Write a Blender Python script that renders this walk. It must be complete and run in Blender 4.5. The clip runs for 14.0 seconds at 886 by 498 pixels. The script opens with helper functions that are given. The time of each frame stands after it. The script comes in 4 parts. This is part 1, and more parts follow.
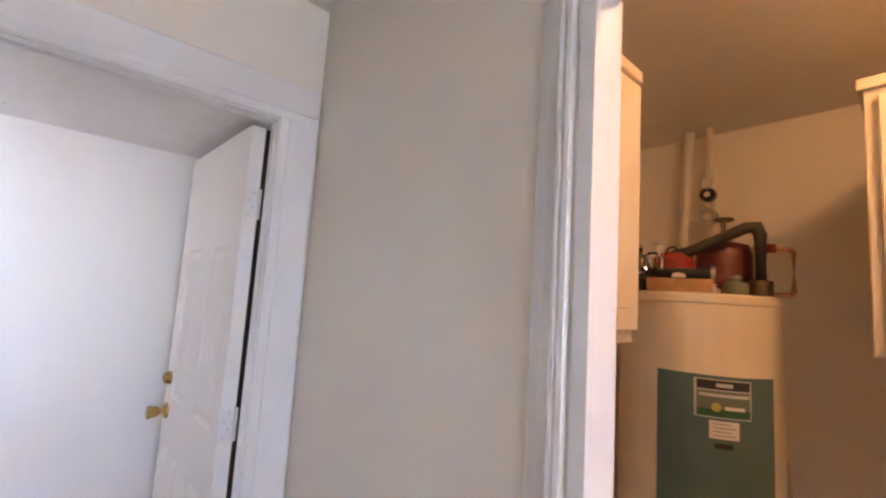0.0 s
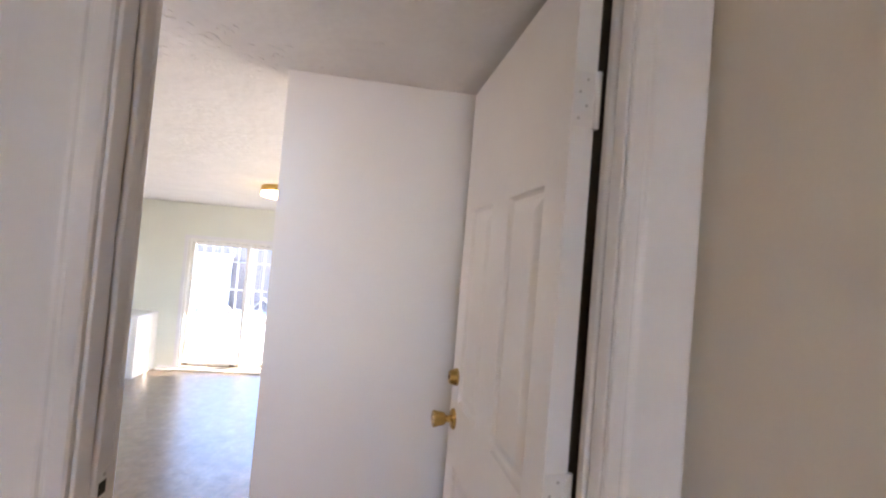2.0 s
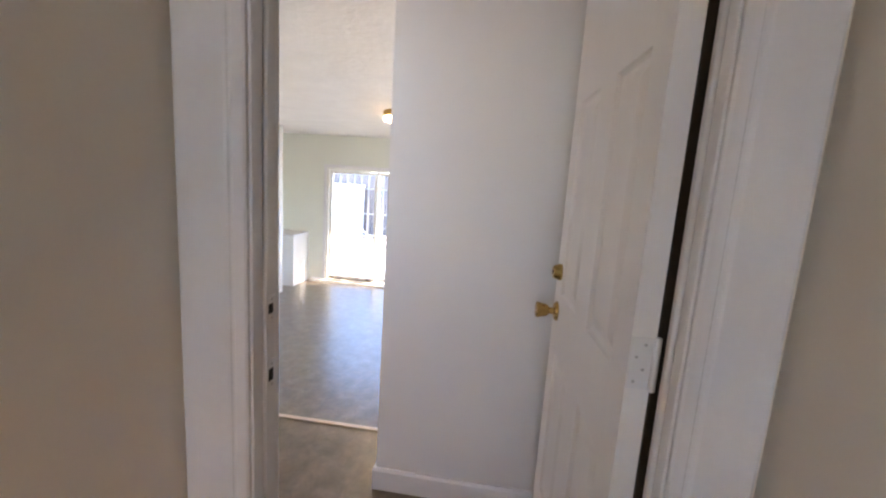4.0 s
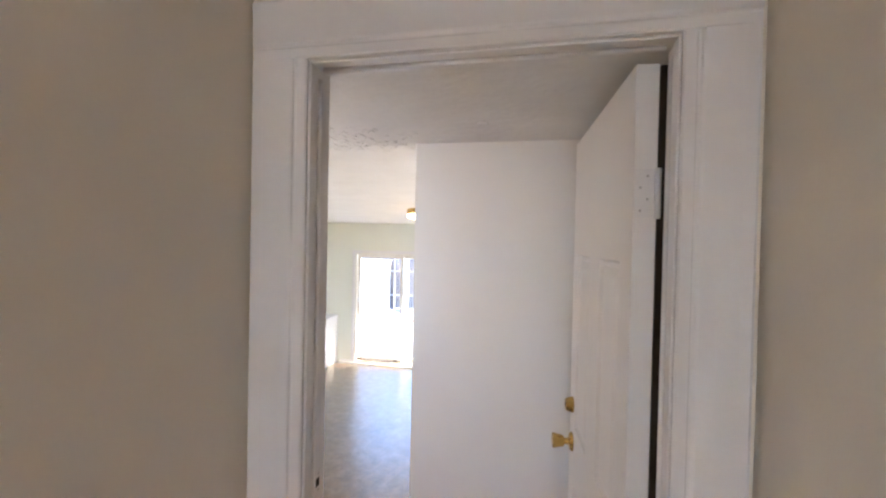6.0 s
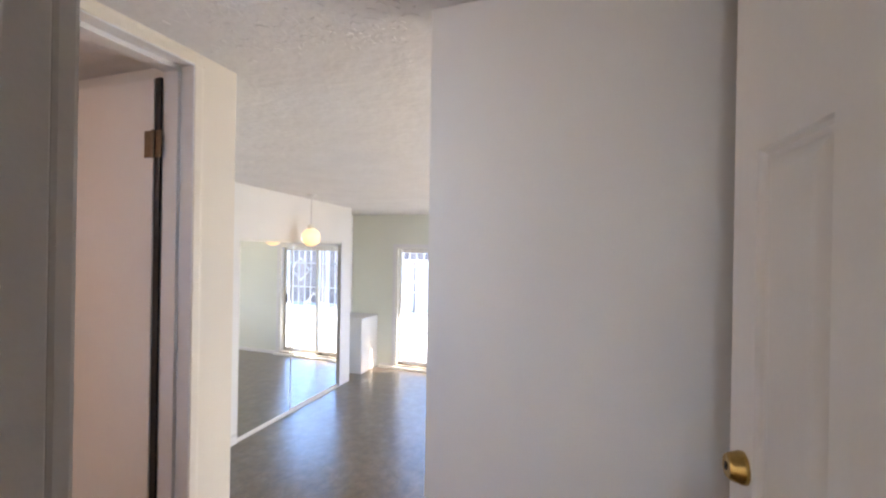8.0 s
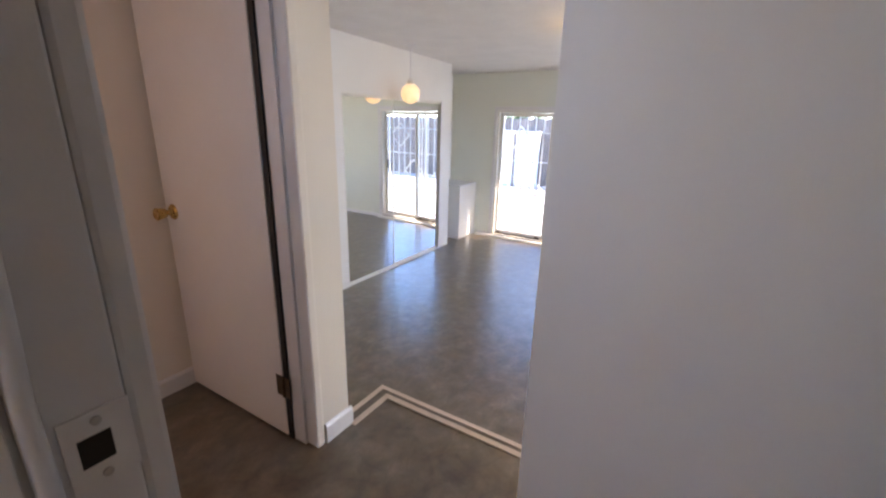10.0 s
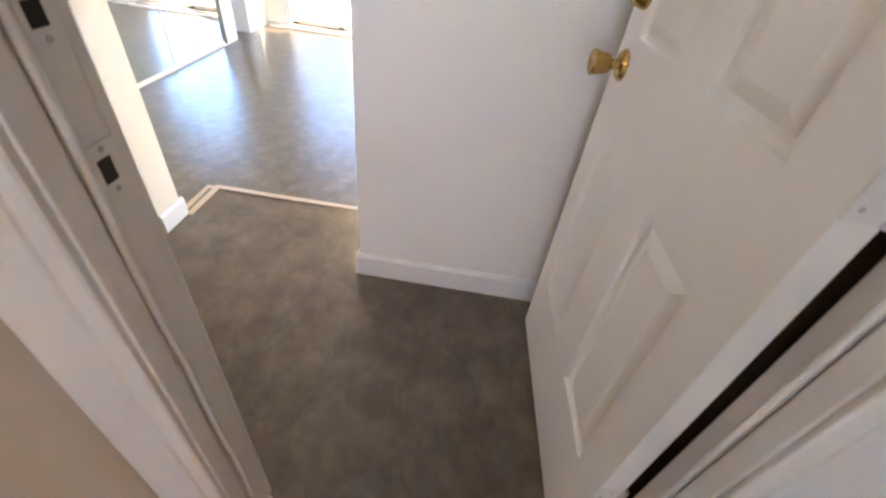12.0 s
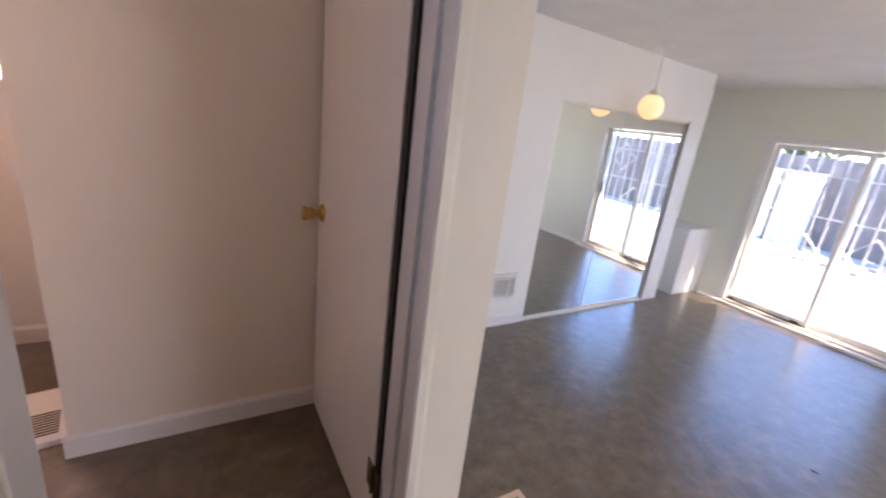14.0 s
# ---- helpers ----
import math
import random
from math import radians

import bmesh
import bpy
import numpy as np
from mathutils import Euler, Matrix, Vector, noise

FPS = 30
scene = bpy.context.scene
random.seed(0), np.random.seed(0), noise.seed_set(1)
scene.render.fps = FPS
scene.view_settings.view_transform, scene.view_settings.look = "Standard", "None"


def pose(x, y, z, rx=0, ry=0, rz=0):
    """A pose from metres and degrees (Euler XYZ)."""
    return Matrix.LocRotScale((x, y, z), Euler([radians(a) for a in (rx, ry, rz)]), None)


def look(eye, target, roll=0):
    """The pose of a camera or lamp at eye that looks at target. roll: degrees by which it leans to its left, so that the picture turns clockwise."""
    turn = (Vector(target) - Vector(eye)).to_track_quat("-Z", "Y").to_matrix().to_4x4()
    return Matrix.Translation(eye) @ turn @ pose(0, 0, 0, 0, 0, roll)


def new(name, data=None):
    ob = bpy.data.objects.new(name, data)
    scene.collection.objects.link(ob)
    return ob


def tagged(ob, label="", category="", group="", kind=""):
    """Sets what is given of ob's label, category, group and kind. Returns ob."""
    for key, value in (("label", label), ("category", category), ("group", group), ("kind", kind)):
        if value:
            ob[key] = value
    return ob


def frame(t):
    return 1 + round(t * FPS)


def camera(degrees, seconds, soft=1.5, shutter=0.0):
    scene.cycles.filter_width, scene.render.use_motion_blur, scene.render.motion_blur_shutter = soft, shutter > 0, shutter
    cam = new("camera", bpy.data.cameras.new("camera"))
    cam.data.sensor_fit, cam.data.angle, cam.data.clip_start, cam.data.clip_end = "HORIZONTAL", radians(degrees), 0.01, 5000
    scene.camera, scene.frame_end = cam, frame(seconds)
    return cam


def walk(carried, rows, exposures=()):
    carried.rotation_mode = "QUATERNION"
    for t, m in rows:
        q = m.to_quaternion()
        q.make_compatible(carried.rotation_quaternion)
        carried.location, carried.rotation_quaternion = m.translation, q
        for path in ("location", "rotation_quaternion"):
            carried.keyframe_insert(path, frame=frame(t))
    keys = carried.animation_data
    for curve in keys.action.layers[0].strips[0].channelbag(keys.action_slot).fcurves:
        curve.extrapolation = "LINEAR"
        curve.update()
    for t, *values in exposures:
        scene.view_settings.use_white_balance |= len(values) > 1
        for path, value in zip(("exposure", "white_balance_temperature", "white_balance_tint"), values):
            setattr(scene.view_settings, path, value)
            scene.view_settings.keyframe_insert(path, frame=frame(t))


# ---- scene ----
cam = camera(93.3, 14.0, soft=2.2, shutter=0.15)
PATH = [
    (0, (-0.006, 0.368, 1.503), (1.295, 1.873, 1.71), 3.6),
    (0.5, (0.007, 0.531, 1.498), (1.08, 2.208, 1.688), 4.2),
    (1, (0.074, 0.758, 1.499), (0.815, 2.609, 1.658), 5.0),
    (1.5, (0.126, 0.935, 1.49), (0.592, 2.876, 1.608), 5.1),
    (2, (0.075, 1.139, 1.452), (0.351, 3.119, 1.501), 4.8),
    (2.5, (0.029, 1.237, 1.34), (0.127, 3.232, 1.234), 4.4),
    (3, (0.067, 1.23, 1.266), (-0.006, 3.204, 0.949), 4.5),
    (5.5, (0.152, 0.833, 1.6), (-0.232, 2.78, 1.355), 1.8),
    (6, (0.174, 0.912, 1.65), (-0.226, 2.871, 1.622), 1.2),
    (6.5, (0.236, 1.093, 1.584), (-0.16, 3.052, 1.653), 1.4),
    (7, (0.215, 1.286, 1.449), (-0.202, 3.241, 1.526), 1.0),
    (7.5, (0.144, 1.528, 1.448), (-0.363, 3.463, 1.496), 0.5),
    (10, (-0.021, 1.756, 1.27), (-1.018, 3.389, 0.688), 1.5),
    (10.5, (0.094, 1.556, 1.155), (-0.662, 3.182, 0.27), 2.7),
    (11, (0.079, 1.383, 1.052), (-0.347, 2.947, -0.119), 4.5),
    (11.5, (0.069, 1.317, 1.064), (-0.063, 2.785, -0.287), 7.0),
    (12, (0.05, 1.496, 1.177), (-0.012, 3.028, -0.108), 7.6),
    (12.5, (0.002, 1.748, 1.263), (-0.24, 3.438, 0.222), 6.4),
    (13, (-0.093, 1.961, 1.23), (-0.655, 3.709, 0.438), 6.5),
    (13.5, (-0.28, 2.153, 1.231), (-1.365, 3.715, 0.613), 7.9),
    (14, (-0.421, 2.262, 1.245), (-2.054, 3.257, 0.659), 6.9),
]
EXPOSURES = [(0, 4.82, 6550, 20), (0.5, 4.68, 6500, 17), (1.5, 4.44, 7750, 22), (2.5, 4.05, 7550, 22), (3.0, 3.8, 7500, 21), (5.5, 4.3, 7700, 18), (7.0, 4.1, 7600, 19), (7.5, 3.94, 7600, 19), (10, 3.3, 7450, 22), (10.5, 3.5, 7550, 22), (11.0, 3.88, 7900, 21), (11.5, 4.29, 8100, 17), (12.0, 4.52, 7850, 16), (12.5, 4.32, 7600, 15), (13, 3.7, 7400, 19), (13.5, 3.52, 7200, 17), (14, 3.31, 7350, 26)]
walk(cam, [(t, look(eye, target, roll)) for t, eye, target, roll in PATH], EXPOSURES)

# ---------------------------------------------------------------- light
SUN_DIR = Vector((0.62, 0.30, 0.72)).normalized()     # towards the sun
world = bpy.data.worlds.new("sky")
scene.world = world
world.use_nodes = True
wn = world.node_tree.nodes
sky = wn.new("ShaderNodeTexSky")
sky.sky_type, sky.sun_disc = "NISHITA", False
sky.air_density, sky.dust_density, sky.ozone_density = 1.0, 0.0, 5.0
sky.sun_elevation = math.asin(SUN_DIR.z)
sky.sun_rotation = math.atan2(SUN_DIR.x, SUN_DIR.y)
clear = wn.new("ShaderNodeVectorMath")          # a deep clear-day blue
clear.operation = "MULTIPLY"
clear.inputs[1].default_value = (0.78, 0.93, 1.14)
world.node_tree.links.new(sky.outputs[0], clear.inputs[0])
world.node_tree.links.new(clear.outputs[0], wn["Background"].inputs[0])
wn["Background"].inputs[1].default_value = 0.15
sun = new("sun", bpy.data.lights.new("sun", "SUN"))
sun.data.energy, sun.data.angle, sun.data.color = 2.5, radians(0.5), (1.0, 0.95, 0.86)
sun.matrix_basis = look((4, 12, 10), Vector((4, 12, 10)) - SUN_DIR)


def window_light(name, eye, target, wide, high, watts, colour):
    """An area lamp at a window opening, in place of daylight."""
    ob = new(name, bpy.data.lights.new(name, "AREA"))
    ob.data.shape, ob.data.size, ob.data.size_y = "RECTANGLE", wide, high
    ob.data.energy, ob.data.color = watts, colour
    ob.matrix_basis = look(eye, target)
    return ob


# Fill lamps for the corridor, at two added windows out of view.
window_light("corridor_fill_light", (0.07, -2.47, 1.5), (0.07, 0, 1.45), 0.84, 1.16, 0.035, (1.0, 0.97, 0.95))
window_light("corridor_side_fill_light", (0.60, -1.93, 1.85), (-1.0, -1.70, 1.85), 0.9, 0.7, 0.34, (1.0, 0.97, 0.95))
# Fill lamp that brightens the landing and door face; its window is made up.
window_light("landing_fill_light", (-0.80, 1.95, 1.60), (0.1, 2.24, 1.66), 0.34, 0.8, 0.052, (1.0, 0.97, 0.93))
# Fill lamp that brightens the sunken room from its unseen right side.
window_light("side_fill_light", (1.90, 5.3, 0.95), (-3.0, 4.6, 0.7), 2.3, 1.25, 2.7, (0.88, 0.94, 0.97))
# Lamp of the small passage window, tinted warm.
window_light("passage_window_light", (-2.93, 1.31, 1.57), (-1.5, 1.75, 1.25), 0.6, 0.68, 1.05, (1.0, 0.64, 0.46))


# ---------------------------------------------------------------- materials
def material(name, colour, rough=0.5, metal=0.0, vary=0.08, scale=6.0, fine=90.0, bump=0.05, bump_scale=None, spec=0.5, rand=0.0, dirt=None):
    """Two scales of colour variation, rough variation and a fine relief, in object space metres."""
    m = bpy.data.materials.new(name)
    m.use_nodes = True
    n, l = m.node_tree.nodes, m.node_tree.links
    b = n["Principled BSDF"]
    tc = n.new("ShaderNodeNewGeometry").outputs["Position"]
    big, small = n.new("ShaderNodeTexNoise"), n.new("ShaderNodeTexNoise")
    big.inputs["Scale"].default_value, big.inputs["Detail"].default_value = scale, 5
    small.inputs["Scale"].default_value, small.inputs["Detail"].default_value = fine, 3
    for t in (big, small):
        l.new(tc, t.inputs["Vector"])
    mix = n.new("ShaderNodeMath")
    mix.operation = "MULTIPLY_ADD"
    l.new(small.outputs[0], mix.inputs[0])
    mix.inputs[1].default_value = 0.35
    l.new(big.outputs[0], mix.inputs[2])
    ramp = n.new("ShaderNodeMapRange")
    l.new(mix.outputs[0], ramp.inputs[0])
    ramp.inputs[1].default_value, ramp.inputs[2].default_value = 0.35, 1.0
    ramp.inputs[3].default_value, ramp.inputs[4].default_value = 1 - vary, 1 + vary
    tint = n.new("ShaderNodeVectorMath")
    tint.operation = "SCALE"
    tint.inputs[0].default_value = colour
    l.new(ramp.outputs[0], tint.inputs["Scale"])
    out = tint.outputs[0]
    if rand:
        info = n.new("ShaderNodeObjectInfo")
        rr = n.new("ShaderNodeMapRange")
        l.new(info.outputs["Random"], rr.inputs[0])
        rr.inputs[3].default_value, rr.inputs[4].default_value = 1 - rand, 1 + rand
        t2 = n.new("ShaderNodeVectorMath")
        t2.operation = "SCALE"
        l.new(out, t2.inputs[0])
        l.new(rr.outputs[0], t2.inputs["Scale"])
        out = t2.outputs[0]
    if dirt:
        colour2, low, high, dscale = dirt
        d = n.new("ShaderNodeTexNoise")
        d.inputs["Scale"].default_value, d.inputs["Detail"].default_value, d.inputs["Roughness"].default_value = dscale, 8, 0.65
        l.new(tc, d.inputs["Vector"])
        mr = n.new("ShaderNodeMapRange")
        l.new(d.outputs[0], mr.inputs[0])
        mr.inputs[1].default_value, mr.inputs[2].default_value = low, high
        mc = n.new("ShaderNodeMix")
        mc.data_type = "RGBA"
        l.new(mr.outputs[0], mc.inputs[0])
        l.new(out, mc.inputs[6])
        mc.inputs[7].default_value = (*colour2, 1)
        out = mc.outputs[2]
    l.new(out, b.inputs["Base Color"])
    rm = n.new("ShaderNodeMapRange")
    l.new(big.outputs[0], rm.inputs[0])
    rm.inputs[3].default_value, rm.inputs[4].default_value = max(rough - 0.03, 0.02), min(rough + 0.03, 1)
    l.new(rm.outputs[0], b.inputs["Roughness"])
    b.inputs["Metallic"].default_value = metal
    b.inputs["Specular IOR Level"].default_value = spec
    if bump:
        bs = small
        if bump_scale:
            bs = n.new("ShaderNodeTexNoise")
            bs.inputs["Scale"].default_value, bs.inputs["Detail"].default_value = bump_scale, 6
            l.new(tc, bs.inputs["Vector"])
        bp = n.new("ShaderNodeBump")
        bp.inputs["Strength"].default_value, bp.inputs["Distance"].default_value = bump, 0.01
        l.new(bs.outputs[0], bp.inputs["Height"])
        l.new(bp.outputs[0], b.inputs["Normal"])
    return m


WHITE_WALL = material("white_wall_paint", (0.80, 0.785, 0.745), 0.55, vary=0.03, scale=2.5, fine=160, bump=0.035)
CREAM_WALL = material("cream_wall_paint", (0.78, 0.72, 0.625), 0.5, vary=0.03, scale=2.0, fine=140, bump=0.035)
PALE_WALL = material("pale_green_wall_paint", (0.74, 0.75, 0.65), 0.6, vary=0.03, scale=2.0, fine=140, bump=0.035)
HALL_WALL = material("warm_white_wall_paint", (0.77, 0.70, 0.59), 0.6, vary=0.03, scale=2.0, fine=140, bump=0.035)
PASSAGE_WALL = material("pale_cream_wall_paint", (0.80, 0.73, 0.63), 0.6, vary=0.03, scale=2.0, fine=140, bump=0.035)
TRIM = material("white_gloss_trim", (0.75, 0.735, 0.72), 0.32, vary=0.04, scale=5, fine=60, bump=0.06)
DOOR_WHITE = material("white_door_paint", (0.80, 0.78, 0.75), 0.30, vary=0.03, scale=4, fine=70, bump=0.05)
CEILING = material("knockdown_plaster", (0.78, 0.77, 0.75), 0.85, vary=0.06, scale=4, fine=40, bump=0.5, bump_scale=20)
CEIL_PLAIN = material("plain_ceiling_paint", (0.78, 0.74, 0.67), 0.7, vary=0.03, bump=0.2, bump_scale=60)
BRASS = material("aged_brass", (0.52, 0.345, 0.12), 0.27, metal=1.0, vary=0.2, scale=60, fine=300, bump=0.03)
HINGE_DARK = material("antique_brass_hinge", (0.19, 0.14, 0.095), 0.38, metal=1.0, vary=0.25, scale=60, bump=0.05)
STEEL = material("worn_steel", (0.5, 0.48, 0.46), 0.35, metal=1.0, vary=0.15, scale=40, bump=0.04)
DARK = material("dark_cavity", (0.02, 0.018, 0.016), 0.8, bump=0.0)
GROUT = material("grout", (0.62, 0.56, 0.46), 0.9, vary=0.15, scale=20, bump=0.3)
TILE = material("tan_ceramic_tile", (0.50, 0.36, 0.20), 0.35, vary=0.22, scale=9, fine=60, bump=0.06, rand=0.05)
OAK = material("varnished_threshold_wood", (0.50, 0.26, 0.11), 0.24, vary=0.25, scale=14, fine=120, bump=0.1)
NOSING = material("tan_stair_nosing", (0.62, 0.50, 0.40), 0.45, vary=0.1, scale=10, bump=0.08)
MIRROR_M = material("mirror", (0.90, 0.92, 0.91), 0.02, metal=1.0, vary=0.0, bump=0.0)
MIRROR_M.node_tree.nodes["Map Range.001"].inputs[3].default_value = 0.0
MIRROR_M.node_tree.nodes["Map Range.001"].inputs[4].default_value = 0.01
ALU = material("white_aluminium_frame", (0.78, 0.76, 0.70), 0.4, vary=0.06, scale=12, bump=0.04)
SILL = material("worn_tan_sill", (0.52, 0.47, 0.41), 0.5, vary=0.2, scale=15, bump=0.1)
IRON = material("white_painted_iron", (0.80, 0.80, 0.80), 0.45, vary=0.1, scale=20, bump=0.1)
CONCRETE = material("pale_patio_concrete", (0.46, 0.44, 0.41), 0.85, vary=0.15, scale=1.5, fine=40, bump=0.3)
STUCCO = material("white_stucco", (0.70, 0.66, 0.62), 0.9, vary=0.1, scale=2, fine=50, bump=0.5)
FENCE = material("weathered_grey_board", (0.17, 0.14, 0.125), 0.8, vary=0.3, scale=5, fine=70, bump=0.3, rand=0.2)
BRICK = material("faded_garden_brick", (0.30, 0.23, 0.195), 0.85, vary=0.25, scale=8, fine=60, bump=0.4, rand=0.2)
LEAF = material("leaf_green", (0.07, 0.12, 0.035), 0.6, vary=0.4, scale=5, bump=0.0)
BARK = material("bark", (0.13, 0.09, 0.06), 0.9, vary=0.3, scale=15, bump=0.5)
GREEN_CREAM = material("cream_enamel", (0.66, 0.56, 0.42), 0.35, vary=0.06, scale=6, bump=0.03)
TEAL = material("teal_heater_jacket", (0.08, 0.135, 0.135), 0.5, vary=0.1, scale=8, bump=0.05)
# Two near-black colours that paint in the shade of the door gaps.
GAP_SHADE = material("dark_gap_shade", (0.018, 0.019, 0.022), 0.7, vary=0.1, bump=0.05)
GAP_SHADE_BROWN = material("brown_gap_shade", (0.045, 0.028, 0.018), 0.7, vary=0.15, bump=0.05)
BLACK = material("black_plastic", (0.02, 0.02, 0.02), 0.4, vary=0.2, bump=0.05)
PIPE_BLACK = material("black_pipe_lagging", (0.035, 0.03, 0.022), 0.55, vary=0.3, scale=30, bump=0.2)
RED = material("red_plastic", (0.26, 0.028, 0.014), 0.4, vary=0.15, scale=12, bump=0.05)
DARK_RED = material("dusty_dark_red_enamel", (0.13, 0.028, 0.018), 0.5, vary=0.3, scale=14, bump=0.06)
COPPER = material("copper_pipe", (0.60, 0.30, 0.16), 0.35, metal=1.0, vary=0.2, scale=40, bump=0.05)
PVC = material("off_white_pipe", (0.70, 0.64, 0.54), 0.4, vary=0.08, scale=20, bump=0.05)
WOOD = material("raw_wood", (0.36, 0.20, 0.09), 0.6, vary=0.3, scale=20, fine=120, bump=0.2)
PAPER = material("paper_sticker", (0.75, 0.66, 0.56), 0.7, vary=0.05, bump=0.0)
GREEN_INK = material("green_ink", (0.03, 0.11, 0.05), 0.6, bump=0.0)
YELLOW_INK = material("ochre_ink", (0.45, 0.38, 0.08), 0.6, bump=0.0)
OLIVE_INK = material("olive_ink", (0.15, 0.17, 0.12), 0.6, bump=0.0)
PALE_INK = material("pale_ink", (0.55, 0.55, 0.48), 0.6, bump=0.0)


def vinyl():
    """Slate-look sheet vinyl: soft warm-grey clouds, faint cleft streaks and a satin coat."""
    m = bpy.data.materials.new("slate_pattern_vinyl")
    m.use_nodes = True
    n, l = m.node_tree.nodes, m.node_tree.links
    b = n["Principled BSDF"]
    pos = n.new("ShaderNodeNewGeometry").outputs["Position"]

    def cloud(scale, detail, rough, warp=0.0, stretch=(1, 1, 1)):
        mp = n.new("ShaderNodeMapping")
        mp.inputs["Scale"].default_value = stretch
        mp.inputs["Rotation"].default_value = (0, 0, 0.5)
        t = n.new("ShaderNodeTexNoise")
        t.inputs["Scale"].default_value, t.inputs["Detail"].default_value = scale, detail
        t.inputs["Roughness"].default_value, t.inputs["Distortion"].default_value = rough, warp
        l.new(pos, mp.inputs["Vector"])
        l.new(mp.outputs[0], t.inputs["Vector"])
        return t.outputs["Fac"]

    def span(v, a, b0, lo, hi):
        q = n.new("ShaderNodeMapRange")
        l.new(v, q.inputs[0])
        for k, w in enumerate((a, b0, lo, hi)):
            q.inputs[k + 1].default_value = w
        return q.outputs[0]

    def times(u, v):
        q = n.new("ShaderNodeMath")
        q.operation = "MULTIPLY"
        l.new(u, q.inputs[0])
        l.new(v, q.inputs[1])
        return q.outputs[0]

    broad = cloud(3.2, 2, 0.45)
    mid = cloud(11, 5, 0.6, 0.5, (1, 0.75, 1))
    fine = cloud(120, 2, 0.5)
    cleft = n.new("ShaderNodeMath")
    cleft.operation = "ABSOLUTE"
    cell = n.new("ShaderNodeMath")
    cell.operation = "SUBTRACT"
    l.new(cloud(5, 3, 0.5, 0.9, (1, 0.6, 1)), cell.inputs[0])
    cell.inputs[1].default_value = 0.5
    l.new(cell.outputs[0], cleft.inputs[0])
    veins = span(cleft.outputs[0], 0.0, 0.03, 0.84, 1.0)
    mottle = span(cloud(26, 3, 0.5, 0.4), 0.25, 0.75, 0.86, 1.14)
    shade = times(times(span(broad, 0.15, 0.85, 0.85, 1.15), span(mid, 0.25, 0.75, 0.52, 1.48)), span(fine, 0.2, 0.8, 0.93, 1.07))
    shade = times(times(shade, veins), mottle)
    hue = n.new("ShaderNodeMix")
    hue.data_type = "RGBA"
    l.new(span(cloud(9, 3, 0.5), 0.35, 0.7, 0, 1), hue.inputs[0])
    hue.inputs[6].default_value = (0.104, 0.071, 0.042, 1)
    hue.inputs[7].default_value = (0.136, 0.112, 0.085, 1)
    sc = n.new("ShaderNodeVectorMath")
    sc.operation = "SCALE"
    l.new(hue.outputs[2], sc.inputs[0])
    l.new(shade, sc.inputs["Scale"])
    l.new(sc.outputs[0], b.inputs["Base Color"])
    l.new(span(mid, 0.2, 0.8, 0.34, 0.42), b.inputs["Roughness"])
    b.inputs["Specular IOR Level"].default_value = 0.45
    b.inputs["Coat Weight"].default_value, b.inputs["Coat Roughness"].default_value = 0.85, 0.29
    bp = n.new("ShaderNodeBump")
    bp.inputs["Strength"].default_value, bp.inputs["Distance"].default_value = 0.05, 0.004
    l.new(mid, bp.inputs["Height"])
    l.new(bp.outputs[0], b.inputs["Normal"])
    return m


VINYL = vinyl()


def glass(name, tint=(0.95, 0.98, 0.97)):
    m = bpy.data.materials.new(name)
    m.use_nodes = True
    b = m.node_tree.nodes["Principled BSDF"]
    b.inputs["Base Color"].default_value = (*tint, 1)
    b.inputs["Transmission Weight"].default_value = 1.0
    b.inputs["Roughness"].default_value = 0.0
    b.inputs["IOR"].default_value = 1.45
    return m


def glow(name, colour, strength):
    m = bpy.data.materials.new(name)
    m.use_nodes = True
    b = m.node_tree.nodes["Principled BSDF"]
    b.inputs["Base Color"].default_value = (0.8, 0.78, 0.7, 1)
    b.inputs["Emission Color"].default_value = (*colour, 1)
    b.inputs["Emission Strength"].default_value = strength
    return m


GLASS = glass("window_glass")
GAUGE_GLASS = glass("gauge_glass")
OPAL_WARM = glow("lit_opal_globe", (1.0, 0.62, 0.22), 0.095)
OPAL = glow("lit_opal_dish", (1.0, 0.78, 0.50), 1.3)


# ---------------------------------------------------------------- shape helpers
def link_mesh(name, bm, mat, parent=None, label="", smooth=False):
    me = bpy.data.meshes.new(name)
    bmesh.ops.recalc_face_normals(bm, faces=bm.faces)
    bm.to_mesh(me)
    bm.free()
    me.materials.append(mat)
    if smooth:
        for p in me.polygons:
            p.use_smooth = True
    ob = new(name, me)
    if parent is not None:
        ob.parent = parent
    if label:
        ob["label"] = label
    return ob


def part(name, bm, mat, parent, label="", smooth=False):
    return link_mesh(name, bm, mat, parent, label, smooth)


def thing(name, at, label, category, group="", kind=""):
    ob = new(name)
    ob.matrix_basis = at if isinstance(at, Matrix) else Matrix.Translation(at)
    return tagged(ob, label, category, group, kind)


def box(x0, x1, y0, y1, z0, z1, bm=None, bevel=0.0):
    """Adds a box; a bevelled one is built apart and joined."""
    out = bm or bmesh.new()
    b = bmesh.new()
    vs = [b.verts.new((x, y, z)) for x in (x0, x1) for y in (y0, y1) for z in (z0, z1)]
    for f in ((0, 1, 3, 2), (4, 6, 7, 5), (0, 4, 5, 1), (2, 3, 7, 6), (0, 2, 6, 4), (1, 5, 7, 3)):
        b.faces.new([vs[i] for i in f])
    bmesh.ops.recalc_face_normals(b, faces=b.faces)
    if bevel:
        bmesh.ops.bevel(b, geom=list(b.edges), offset=bevel, segments=2, affect="EDGES", profile=0.5)
    join(out, b)
    return out


